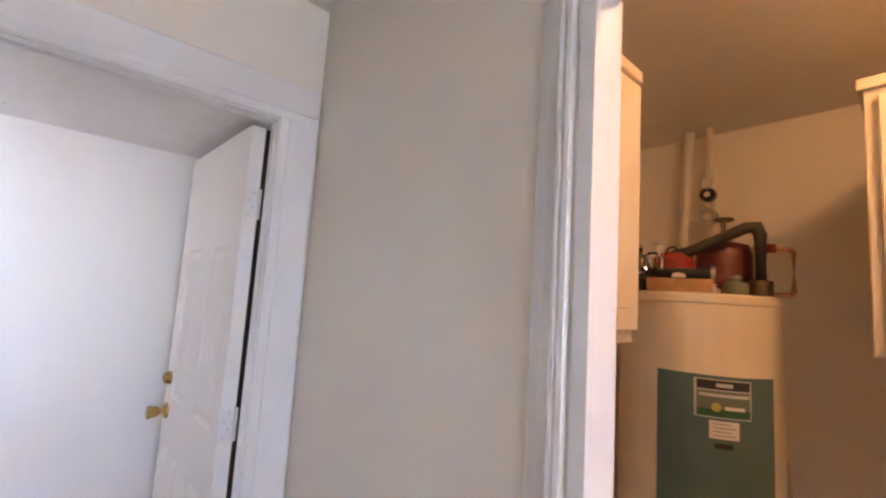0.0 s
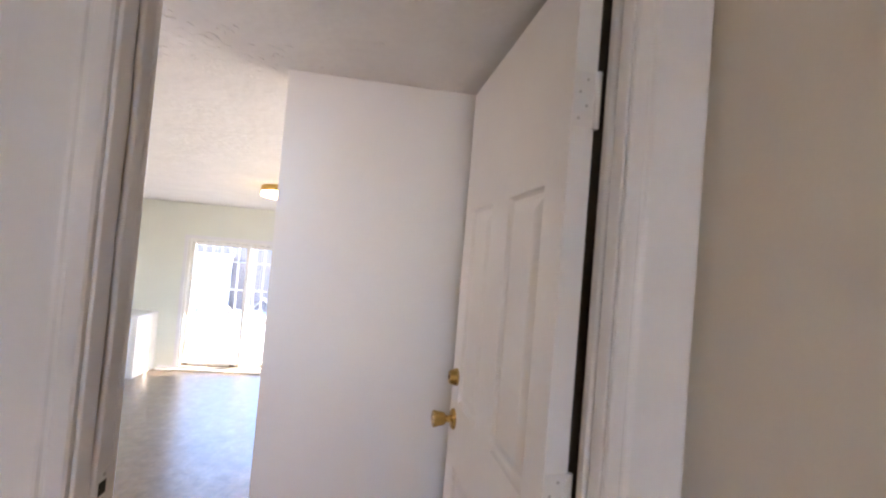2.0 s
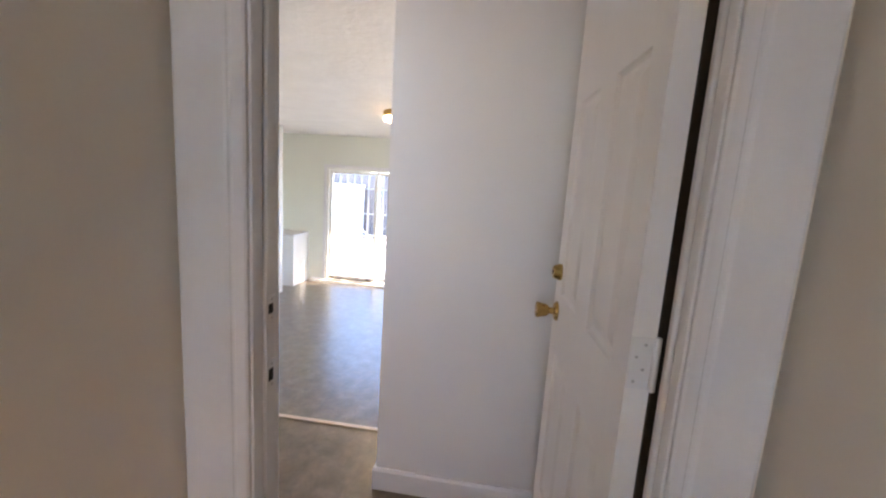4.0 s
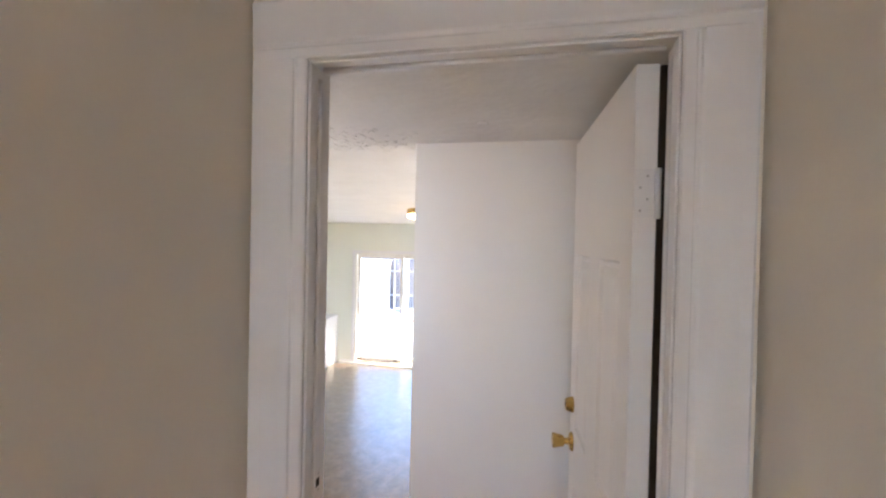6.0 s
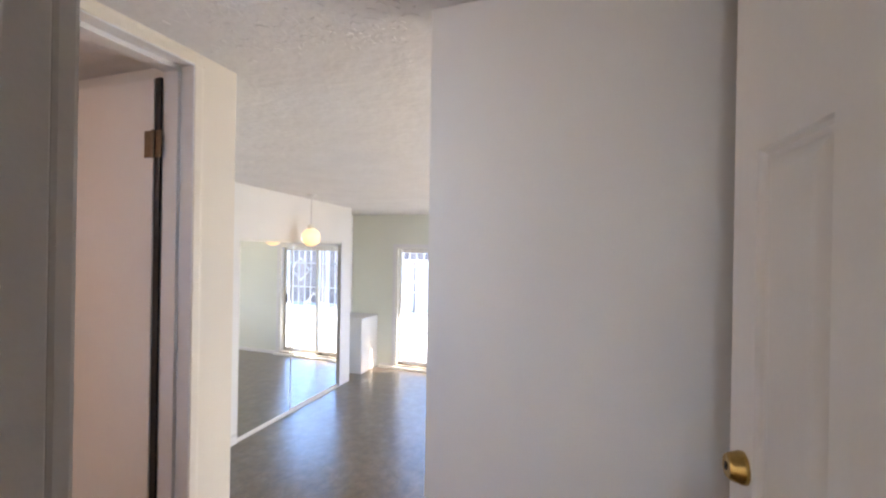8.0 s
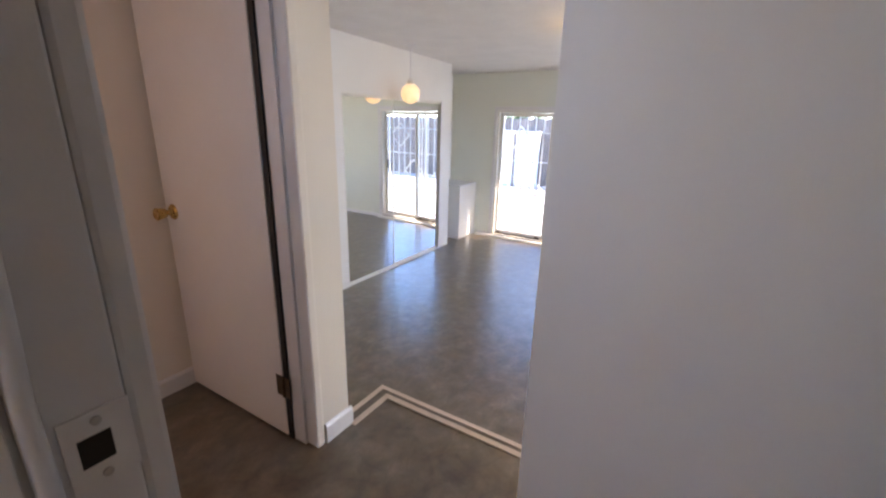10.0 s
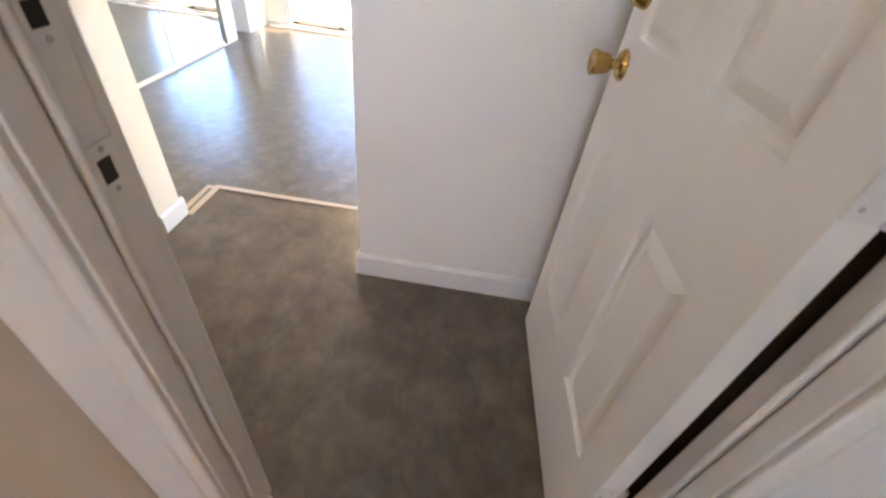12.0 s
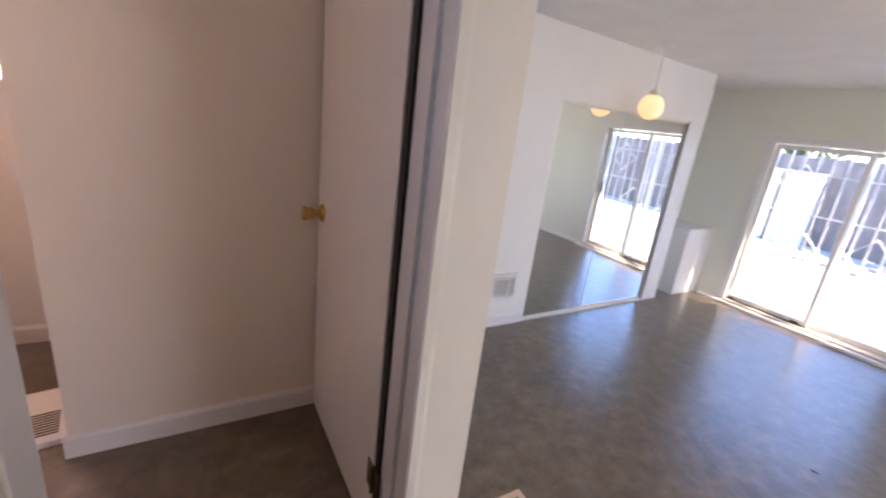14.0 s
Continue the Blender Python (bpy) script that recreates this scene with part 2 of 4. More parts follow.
def join(bm, other):
    m = {}
    for v in other.verts:
        m[v] = bm.verts.new(v.co)
    for f in other.faces:
        try:
            bm.faces.new([m[v] for v in f.verts])
        except ValueError:
            pass
    other.free()
    return bm


def lathe(profile, bm=None, steps=28, centre=(0, 0, 0), axis="Z"):
    """Turns (radius, height) pairs round an axis through centre."""
    bm = bm or bmesh.new()
    turn = {"Z": Matrix(), "X": Matrix.Rotation(math.pi / 2, 4, "Y"), "Y": Matrix.Rotation(-math.pi / 2, 4, "X")}[axis]
    rings = []
    for r, h in profile:
        if r < 1e-5:
            rings.append([bm.verts.new(Vector(centre) + turn @ Vector((0, 0, h)))])
        else:
            rings.append([bm.verts.new(Vector(centre) + turn @ Vector((r * math.cos(2 * math.pi * k / steps), r * math.sin(2 * math.pi * k / steps), h))) for k in range(steps)])
    for a, b in zip(rings, rings[1:]):
        for k in range(steps):
            j = (k + 1) % steps
            vs = [a[k % len(a)], a[j % len(a)], b[j % len(b)], b[k % len(b)]]
            vs = list(dict.fromkeys(vs))
            if len(vs) > 2:
                bm.faces.new(vs)
    for ring in (rings[0], rings[-1]):
        if len(ring) > 2:
            bm.faces.new(ring)
    return bm


def tube(points, r, bm=None, steps=12):
    """A round tube along points, with swept joints."""
    bm = bm or bmesh.new()
    pts = [Vector(p) for p in points]
    rings = []
    up = Vector((0, 0, 1))
    for i, p in enumerate(pts):
        a = (p - pts[i - 1]).normalized() if i else (pts[1] - p).normalized()
        b = (pts[i + 1] - p).normalized() if i + 1 < len(pts) else a
        d = (a + b).normalized()
        side = d.cross(up)
        if side.length < 0.05:
            side = d.cross(Vector((1, 0, 0)))
        side.normalize()
        other = side.cross(d).normalized()
        k = 1 / max(0.5, a.dot(d))
        rings.append([bm.verts.new(p + r * (side * math.cos(2 * math.pi * j / steps) + other * math.sin(2 * math.pi * j / steps)) * (k if 0 < i < len(pts) - 1 else 1)) for j in range(steps)])
    for a, b in zip(rings, rings[1:]):
        for j in range(steps):
            bm.faces.new((a[j], a[(j + 1) % steps], b[(j + 1) % steps], b[j]))
    bm.faces.new(rings[0])
    bm.faces.new(rings[-1])
    return bm


def prism(outline, lift, bm=None):
    """Extrudes a closed outline of 3D points along the vector lift."""
    bm = bm or bmesh.new()
    a = [bm.verts.new(p) for p in outline]
    b = [bm.verts.new(Vector(p) + Vector(lift)) for p in outline]
    bm.faces.new(a)
    bm.faces.new(b)
    for i in range(len(a)):
        j = (i + 1) % len(a)
        bm.faces.new((a[i], a[j], b[j], b[i]))
    return bm


def setting(name, bm, mat, label="", category=""):
    return tagged(link_mesh(name, bm, mat), label, category, kind="structure")


def wall_y(name, x0, x1, y0, y1, z0, z1, holes, mat, label):
    """A wall along x, with holes (xa, xb, za, zb)."""
    bm = bmesh.new()
    cuts = sorted({x0, x1, *[h[0] for h in holes], *[h[1] for h in holes]})
    for a, b in zip(cuts, cuts[1:]):
        inside = [h for h in holes if h[0] <= a and h[1] >= b]
        if not inside:
            box(a, b, y0, y1, z0, z1, bm)
        for h in inside:
            if h[2] > z0:
                box(a, b, y0, y1, z0, h[2], bm)
            if h[3] < z1:
                box(a, b, y0, y1, h[3], z1, bm)
    return setting(name, bm, mat, label, "wall")


def wall_x(name, x0, x1, y0, y1, z0, z1, holes, mat, label):
    """A wall along y, with holes (ya, yb, za, zb)."""
    bm = bmesh.new()
    cuts = sorted({y0, y1, *[h[0] for h in holes], *[h[1] for h in holes]})
    for a, b in zip(cuts, cuts[1:]):
        inside = [h for h in holes if h[0] <= a and h[1] >= b]
        if not inside:
            box(x0, x1, a, b, z0, z1, bm)
        for h in inside:
            if h[2] > z0:
                box(x0, x1, a, b, z0, h[2], bm)
            if h[3] < z1:
                box(x0, x1, a, b, h[3], z1, bm)
    return setting(name, bm, mat, label, "wall")


# ---------------------------------------------------------------- the plan (metres)
ROOM_FLOOR = -0.44          # sunken living room; the entry landing is at 0
LOW_CEIL = 2.08            # landing and living room ceiling
HIGH_CEIL = 2.49            # corridor ceiling
DOOR_Y0, DOOR_Y1 = 1.755, 1.845       # wall with the entry door
JAMB_L, JAMB_R, HEAD = -0.308, 0.443, 2.045
CORR_L, CORR_R = -0.445, 0.578
WHITE_Y, WHITE_X = 2.68, -0.315       # short white wall facing the door
HALL_X = -1.15                      # landing's side wall with the second door
CORNER_Y = 2.855
LEFT_X = -3.033                      # mirrored closet wall
SLIDE_Y = 7.637
RIGHT_X = 1.95

# floors
bm = box(CORR_L - 0.12, 2.5, -2.5, 1.79, -0.16, -0.024)
floor_1 = setting("floor_1", bm, GROUT, "tan ceramic tile floor of the corridor with pale grout", "floor")
bm = bmesh.new()
box(-3.05, 0.60, 1.83, 2.80, -0.2, 0.0, bm)
box(-3.05, HALL_X - 0.12, 0.9, 1.83, -0.2, 0.0, bm)
box(HALL_X + 0.012, RIGHT_X, 2.80, 3.099, -0.43, 0.0, bm)
floor_2 = setting("floor_2", bm, VINYL, "dark slate-patterned vinyl floor of the raised landing", "floor")
floor_3 = setting("floor_3", box(-3.8, RIGHT_X + 0.1, 2.85, SLIDE_Y, -0.55, ROOM_FLOOR), VINYL, "glossy slate-patterned vinyl floor of the sunken room", "floor")
step = setting("step_1", box(HALL_X - 0.241, RIGHT_X, 2.92, 3.366, ROOM_FLOOR + 0.001, -0.205), VINYL, "low vinyl-covered step wrapping round the landing corner", "step")

# stair nosings, tan strips along the two edges
NS = 0.022


def nosing(name, xa, ya, z, yfront):
    bm = box(xa - 0.004, xa + NS, ya, yfront + 0.004, z - 0.03, z + 0.005)
    box(xa + NS, RIGHT_X, yfront - NS, yfront + 0.004, z - 0.03, z + 0.005, bm)
    return setting(name, bm, NOSING, "tan edging strip along the stair edge", "stair nosing")


nosing("trim_1", HALL_X + 0.012, CORNER_Y + 0.002, 0.0, 3.099)
nosing("trim_2", HALL_X - 0.241, CORNER_Y + 0.02, -0.205, 3.366)

# walls
wall_y("wall_door", CORR_L - 0.12, JAMB_R + 0.02, DOOR_Y0, DOOR_Y1, -0.1, HIGH_CEIL, [(JAMB_L - 0.02, JAMB_R + 0.02, -0.1, HEAD + 0.02)], CREAM_WALL, "cream painted wall around the open entry door")
wall_y("wall_door_side", JAMB_R + 0.02, 0.72, DOOR_Y0, 1.825, -0.1, HIGH_CEIL, [], CREAM_WALL, "cream painted wall beside the door hinges")
wall_y("wall_hall_south", HALL_X - 0.12, CORR_L - 0.12, DOOR_Y0, DOOR_Y1, -0.1, HIGH_CEIL, [(-1.02, -0.58, 1.15, 2.05)], WHITE_WALL, "white painted wall of the landing")
wall_x("wall_corridor_left", CORR_L - 0.12, CORR_L, -2.5, DOOR_Y0, -0.1, HIGH_CEIL, [], CREAM_WALL, "cream painted corridor wall")
wall_x("wall_corridor_right", CORR_R, 0.652, -2.5, DOOR_Y0, -0.1, HIGH_CEIL, [(-0.06, 0.714, -0.1, HEAD), (-2.4, -1.46, 1.5, 2.25)], CREAM_WALL, "pale painted corridor wall beside the utility opening")
wall_y("wall_corridor_back", CORR_L - 0.12, 0.72, -2.62, -2.5, -0.1, HIGH_CEIL, [(-0.35, 0.5, 0.9, 2.1)], CREAM_WALL, "plain unseen corridor end wall with an added window")
wall_x("wall_hall_right", 0.60, 0.72, 1.825, WHITE_Y, -0.1, 2.3, [], WHITE_WALL, "white wall behind the open door")
wall_y("wall_white", WHITE_X, RIGHT_X, WHITE_Y, WHITE_Y + 0.11, -0.4, LOW_CEIL, [], WHITE_WALL, "plain white partition wall facing the entry door")
wall_x("wall_hall_left", HALL_X - 0.12, HALL_X, DOOR_Y1, CORNER_Y, -0.45, LOW_CEIL, [(1.97, 2.698, -0.45, 2.055)], HALL_WALL, "cream wall with a second open door")
wall_y("wall_room_south", LEFT_X - 0.12, HALL_X - 0.12, CORNER_Y - 0.12, CORNER_Y, -0.5, LOW_CEIL, [], WHITE_WALL, "white side wall of the sunken room")
wall_x("wall_room_left", LEFT_X - 0.12, LEFT_X, CORNER_Y, 6.80, -0.5, LOW_CEIL, [(4.79, 6.545, ROOM_FLOOR, 1.515)], WHITE_WALL, "white wall around the mirrored closet")
wall_y("wall_north", -3.62, RIGHT_X + 0.12, SLIDE_Y, SLIDE_Y + 0.14, -0.6, LOW_CEIL, [(-2.725, -1.125, -0.44, 1.455)], PALE_WALL, "pale green-cream wall around the sliding glass door")
wall_x("wall_room_right", RIGHT_X, RIGHT_X + 0.12, WHITE_Y, SLIDE_Y, -0.6, LOW_CEIL, [(4.1, 6.5, 0.3, 1.6)], PALE_WALL, "pale side wall of the sunken room")
wall_y("wall_closet_end", -3.7, LEFT_X - 0.12, 6.68, 6.80, -0.5, LOW_CEIL, [], WHITE_WALL, "white end wall of the closet")
wall_x("wall_recess", -3.62, -3.50, 6.80, SLIDE_Y, -0.5, LOW_CEIL, [], WHITE_WALL, "white wall of the corner recess")
wall_x("wall_closet_back", -3.8, -3.7, 4.7, 6.80, -0.5, LOW_CEIL, [], WHITE_WALL, "plain back of the closet")
# bathroom passage
wall_x("wall_passage", -2.12, -2.0, 1.835, CORNER_Y - 0.12, 0.0, LOW_CEIL, [], PASSAGE_WALL, "pale wall at the end of the open door")
wall_y("wall_passage_return", -3.0, -2.12, 1.835, 1.955, 0.0, LOW_CEIL, [], PASSAGE_WALL, "pale return wall of the passage")
wall_x("wall_passage_far", -3.02, -2.9, 0.9, 1.835, 0.0, LOW_CEIL, [(0.95, 1.63, 1.2, 1.95)], WHITE_WALL, "far passage wall with a small window")
wall_y("wall_passage_south", -3.0, HALL_X - 0.12, 0.78, 0.9, 0.0, LOW_CEIL, [], WHITE_WALL, "plain passage wall")
wall_x("wall_passage_east", HALL_X - 0.12, HALL_X, 0.9, DOOR_Y0, 0.0, LOW_CEIL, [], WHITE_WALL, "plain passage wall beside the landing")
# utility room
wall_x("wall_utility_back", 2.40, 2.52, -1.32, 1.67, -0.1, 2.42, [], CREAM_WALL, "cream wall behind the water heater")
wall_y("wall_utility_left", 0.652, 2.40, 1.55, 1.67, -0.1, 2.42, [], CREAM_WALL, "cream side wall of the utility room")
wall_y("wall_utility_right", 0.652, 2.40, -1.32, -1.20, -0.1, 2.42, [], CREAM_WALL, "cream side wall of the utility room")

# ceilings
bm = prism([(-3.8, DOOR_Y1, LOW_CEIL), (-3.8, 2.70, LOW_CEIL), (-3.8, SLIDE_Y + 0.14, 1.96), (-3.8, SLIDE_Y + 0.14, 2.24), (-3.8, DOOR_Y1, 2.24)], (RIGHT_X + 3.92, 0, 0))
setting("ceiling_1", bm, CEILING, "white textured plaster ceiling", "ceiling")
setting("ceiling_2", box(CORR_L - 0.12, 0.72, -2.62, DOOR_Y1, HIGH_CEIL, HIGH_CEIL + 0.12), CEIL_PLAIN, "plain corridor ceiling", "ceiling")
setting("ceiling_3", box(0.652, 2.52, -1.32, 1.67, 2.405, 2.49), CEIL_PLAIN, "plain cream utility ceiling", "ceiling")
setting("ceiling_4", box(-3.02, HALL_X - 0.12, 0.78, DOOR_Y1, LOW_CEIL + 0.002, LOW_CEIL + 0.15), CEILING, "white passage ceiling", "ceiling")
# The eave is unseen, its depth set to narrow the sun strip indoors.
setting("roof", box(-4.2, RIGHT_X + 0.4, DOOR_Y1 + 0.002, SLIDE_Y + 0.80, 2.245, 2.34), TRIM, "flat roof with an unseen eave added to trim the sun at the patio door", "roof")


# ---------------------------------------------------------------- trim
def casing(name, axis, face, sign, a, b, top, floor, width, label, ridged=False, mat=TRIM, width_b=0.0):
    """Moulded casing round an opening from a to b on the plane axis = face; sign: the side it stands out on; width_b: of the second leg, if it differs."""
    ob = thing(name, (0, 0, 0), label, "door casing", kind="structure")

    def profile(w):
        if ridged:
            return [(0.0, 0.0), (0.0, 0.012), (0.026, 0.013), (0.030, 0.008), (0.035, 0.008), (0.040, 0.015), (0.050, 0.0155), (0.053, 0.011), (0.056, 0.0155), (0.063, 0.016), (0.067, 0.012), (0.085, 0.0095), (0.087, 0.0085), (0.104, 0.006), (w, 0.004), (w, 0.0)]
        if w < 0.06:
            return [(0.0, 0.0), (0.0, 0.0025), (0.002, 0.004), (w - 0.012, 0.004), (w, 0.001), (w, 0.0)]
        return [(0.0, 0.0), (0.0, 0.006), (0.004, 0.0085), (0.022, 0.009), (0.025, 0.0078), (0.029, 0.0085), (0.032, 0.0115), (0.036, 0.013), (w * 0.8, 0.015), (w - 0.007, 0.017), (w - 0.002, 0.0145), (w, 0.010), (w, 0.0)]

    def place(across, out, z):
        return (across, face + sign * out, z) if axis == "y" else (face + sign * out, across, z)
    for edge, way, w in ((a, -1, width), (b, 1, width_b or width)):
        part("leg", prism([place(edge + way * s, o, floor) for s, o in profile(w)], (0, 0, top - floor)), mat, ob)
    run = (b - a + width + (width_b or width))
    lift = (run, 0, 0) if axis == "y" else (0, run, 0)
    part("head", prism([place(a - width, o, top + s) for s, o in profile(width)], lift), mat, ob)
    return ob


def jamb(name, axis, lo, hi, a, b, top, floor, stop_at, label, stop=True, hi_b=None):
    """Boards that line an opening: two legs and a head, with a stop strip."""
    ob = thing(name, (0, 0, 0), label, "door frame", kind="structure")
    t = 0.02

    def bx(u0, u1, v0, v1, z0, z1):
        return box(u0, u1, v0, v1, z0, z1, bevel=0.002) if axis == "y" else box(v0, v1, u0, u1, z0, z1, bevel=0.002)
    part("jamb_leg", bx(a - t, a, lo, hi, floor, top), TRIM, ob)
    part("jamb_leg", bx(b, b + t, lo, hi_b or hi, floor, top), TRIM, ob)
    part("jamb_head", bx(a - t, b + t, lo, hi, top, top + t), TRIM, ob)
    if stop:
        s0, s1 = stop_at
        part("stop_strip", bx(a, a + 0.006, s0, s1, floor, top), TRIM, ob)
        part("stop_strip", bx(b - 0.006, b, s0, s1, floor, top), TRIM, ob)
        part("stop_strip", bx(a + 0.006, b - 0.006, s0, s1, top - 0.006, top), TRIM, ob)
    return ob


jamb("door_frame_1", "y", DOOR_Y0, DOOR_Y1, JAMB_L, JAMB_R, HEAD, -0.02, (1.757, 1.79), "white painted frame of the entry door", hi_b=1.840)
setting("trim_11", box(JAMB_L - 0.070, JAMB_L - 0.002, DOOR_Y1, DOOR_Y1 + 0.021, 0.0, 2.07, bevel=0.005), TRIM, "white door casing on the landing side", "door casing")
casing("trim_3", "y", DOOR_Y0, -1, JAMB_L + 0.001, JAMB_R - 0.001, HEAD + 0.001, -0.02, 0.129, "white moulded casing round the entry door", width_b=0.126)
second_frame = jamb("door_frame_2", "x", HALL_X - 0.12, HALL_X + 0.001, 1.99, 2.678, 2.035, 0.0, (HALL_X - 0.10, HALL_X - 0.08), "white painted frame of the second door", stop=False)
part("stop_strip", box(HALL_X - 0.119, HALL_X - 0.055, 2.666, 2.678, 0.0, 2.02), TRIM, second_frame)
part("stop_strip", box(HALL_X - 0.119, HALL_X - 0.055, 1.99, 2.678, 2.02, 2.035), TRIM, second_frame)
# Added strip whose dark colour gives the gap beside the hinges its shade.
setting("trim_12", box(HALL_X - 0.1455, HALL_X - 0.1205, 2.657, 2.665, 0.0, 2.0), GAP_SHADE, "dark strip standing in for shade in the gap behind the second door", "door seal")
# The same for the entry door: shade of the hinge gap, as brown strips.
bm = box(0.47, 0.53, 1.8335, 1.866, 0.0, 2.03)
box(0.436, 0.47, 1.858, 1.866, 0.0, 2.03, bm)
setting("trim_13", bm, GAP_SHADE_BROWN, "dark brown strip standing in for shade behind the entry door hinges", "door seal")
casing("trim_4", "x", HALL_X, 1, 1.987, 2.681, 2.039, 0.0, 0.036, "slim cream casing round the second door", mat=HALL_WALL)
jamb("door_frame_3", "x", CORR_R, 0.654, -0.04, 0.694, HEAD - 0.02, -0.02, (0.65, 0.66), "white lined opening of the utility room", stop=False)
casing("trim_5", "x", CORR_R, -1, -0.045, 0.694, HEAD - 0.014, -0.02, 0.110, "white moulded casing round the utility opening", ridged=True)


def skirting(name, axis, face, sign, a, b, z, height=0.10):
    shape = [(0.0, 0.0), (0.0, 0.014), (height - 0.012, 0.014), (height, 0.007), (height, 0.0)]
    if axis == "y":
        bm = prism([(a, face + sign * o, z + h) for h, o in shape], (b - a, 0, 0))
    else:
        bm = prism([(face + sign * o, a, z + h) for h, o in shape], (0, b - a, 0))
    return setting(name, bm, TRIM, "white painted baseboard", "baseboard")


skirting("baseboard_1", "y", WHITE_Y, -1, WHITE_X - 0.012, 0.58, 0.0)
skirting("baseboard_2", "x", WHITE_X, -1, WHITE_Y, WHITE_Y + 0.11, 0.0)
skirting("baseboard_3", "x", HALL_X, 1, 2.719, CORNER_Y + 0.013, 0.0, 0.085)
skirting("baseboard_4", "x", -2.0, 1, 1.822, 2.73, 0.0, 0.085)
skirting("baseboard_5", "x", -2.9, 1, 0.9, 1.835, 0.0, 0.085)
skirting("baseboard_6", "x", LEFT_X, 1, CORNER_Y, 4.785, ROOM_FLOOR, 0.09)
skirting("baseboard_7", "y", SLIDE_Y, -1, -1.075, RIGHT_X, ROOM_FLOOR, 0.05)
skirting("baseboard_8", "y", SLIDE_Y, -1, -2.98, -2.775, ROOM_FLOOR, 0.05)
skirting("baseboard_9", "x", RIGHT_X, -1, 3.4, SLIDE_Y - 0.02, ROOM_FLOOR, 0.05)

# wooden threshold at the entry door
bm = prism([(JAMB_L, 1.768, -0.022), (JAMB_L, 1.772, -0.010), (JAMB_L, 1.79, 0.002), (JAMB_L, 1.835, 0.004), (JAMB_L, 1.835, -0.022)], (JAMB_R - JAMB_L, 0, 0))
setting("threshold", bm, OAK, "varnished wooden threshold under the entry door", "threshold")


# ---------------------------------------------------------------- doors
def panel_rings(w, h):
    """Raised moulded panel, w by h, lying in the y-z plane with its face towards -x; origin at its lower hinge corner."""
    bm = bmesh.new()
    loops = []
    for inset, depth in ((0.0, 0.0), (0.004, 0.006), (0.010, 0.010), (0.020, 0.010), (0.040, 0.0025), (0.046, 0.001)):
        loops.append([bm.verts.new((depth, y, z)) for y, z in ((inset, inset), (w - inset, inset), (w - inset, h - inset), (inset, h - inset))])
    for a, b in zip(loops, loops[1:]):
        for k in range(4):
            bm.faces.new((a[k], a[(k + 1) % 4], b[(k + 1) % 4], b[k]))
    bm.faces.new(loops[-1])
    return bm


def door_body(w, h, t, holes):
    """Slab with panel holes in its -x face; the rest is closed."""
    bm = bmesh.new()
    ys = sorted({0.0, w, *[v for p in holes for v in p[:2]]})
    zs = sorted({0.0, h, *[v for p in holes for v in p[2:]]})
    grid = {(y, z): bm.verts.new((0, y, z)) for y in ys for z in zs}
    for y0, y1 in zip(ys, ys[1:]):
        for z0, z1 in zip(zs, zs[1:]):
            if not any(p[0] <= y0 and y1 <= p[1] and p[2] <= z0 and z1 <= p[3] for p in holes):
                bm.faces.new([grid[k] for k in ((y0, z0), (y1, z0), (y1, z1), (y0, z1))])
    back = [bm.verts.new((t, y, z)) for y, z in ((0, 0), (w, 0), (w, h), (0, h))]
    bm.faces.new(back)
    bm.faces.new([grid[0.0, z] for z in zs] + [back[3], back[0]])
    bm.faces.new([grid[w, z] for z in zs] + [back[2], back[1]])
    bm.faces.new([grid[y, 0.0] for y in ys] + [back[1], back[0]])
    bm.faces.new([grid[y, h] for y in ys] + [back[2], back[3]])
    return bm


def round_knob(parent, x, y, z, way, mat):
    """Tulip door knob whose axis points along way * x."""
    rose = [(0.0, 0.0), (0.033, 0.0), (0.033, 0.004), (0.027, 0.010), (0.014, 0.013), (0.0, 0.013)]
    shank = [(0.012, 0.010), (0.011, 0.026), (0.015, 0.032), (0.0, 0.032)]
    grip = [(0.0, 0.030), (0.018, 0.031), (0.021, 0.038), (0.023, 0.050), (0.026, 0.062), (0.027, 0.068), (0.024, 0.071), (0.0, 0.069)]
    k = part("door_knob", lathe([(r, way * h) for r, h in rose], centre=(x, y, z), axis="X"), mat, parent, "polished brass knob", smooth=False)
    part("shank", lathe([(r, way * h) for r, h in shank], centre=(x, y, z), axis="X", steps=20), mat, k)
    part("grip", lathe([(r, way * h) for r, h in grip], centre=(x, y, z), axis="X"), mat, k, smooth=False)
    return k


def leaf_hinge(parent, x, y, z, mat, width=0.04, screws=True, pin_side=1):
    """A butt hinge on a door's edge: the leaf lies in the x-z plane at y, the pin stands at its +x side."""
    h = part("hinge", box(x, x + width, y - 0.0012, y, z, z + 0.10, bevel=0.0004), mat, parent)
    part("pin", lathe([(0.0, -0.003), (0.006, -0.002), (0.0065, 0.0), (0.0065, 0.10), (0.006, 0.102), (0.0, 0.103)], centre=(x + width + 0.006, y - 0.002, z), steps=12), TRIM, h)
    if screws:
        for k in range(4):
            part("screw", lathe([(0.0, -0.0015), (0.003, -0.001), (0.003, 0.0), (0.0, 0.0)], centre=(x + 0.012 + 0.014 * (k % 2), y - 0.0008, z + 0.014 + 0.024 * k), axis="Y", steps=8), STEEL, h)
    return h


entry = thing("entry_door", pose(0.386, 1.848, 0.012, 0, 0, 3.4), "white panelled entry door standing open, brass knob and deadbolt", "door")
W, H, T = 0.713, 2.018, 0.045
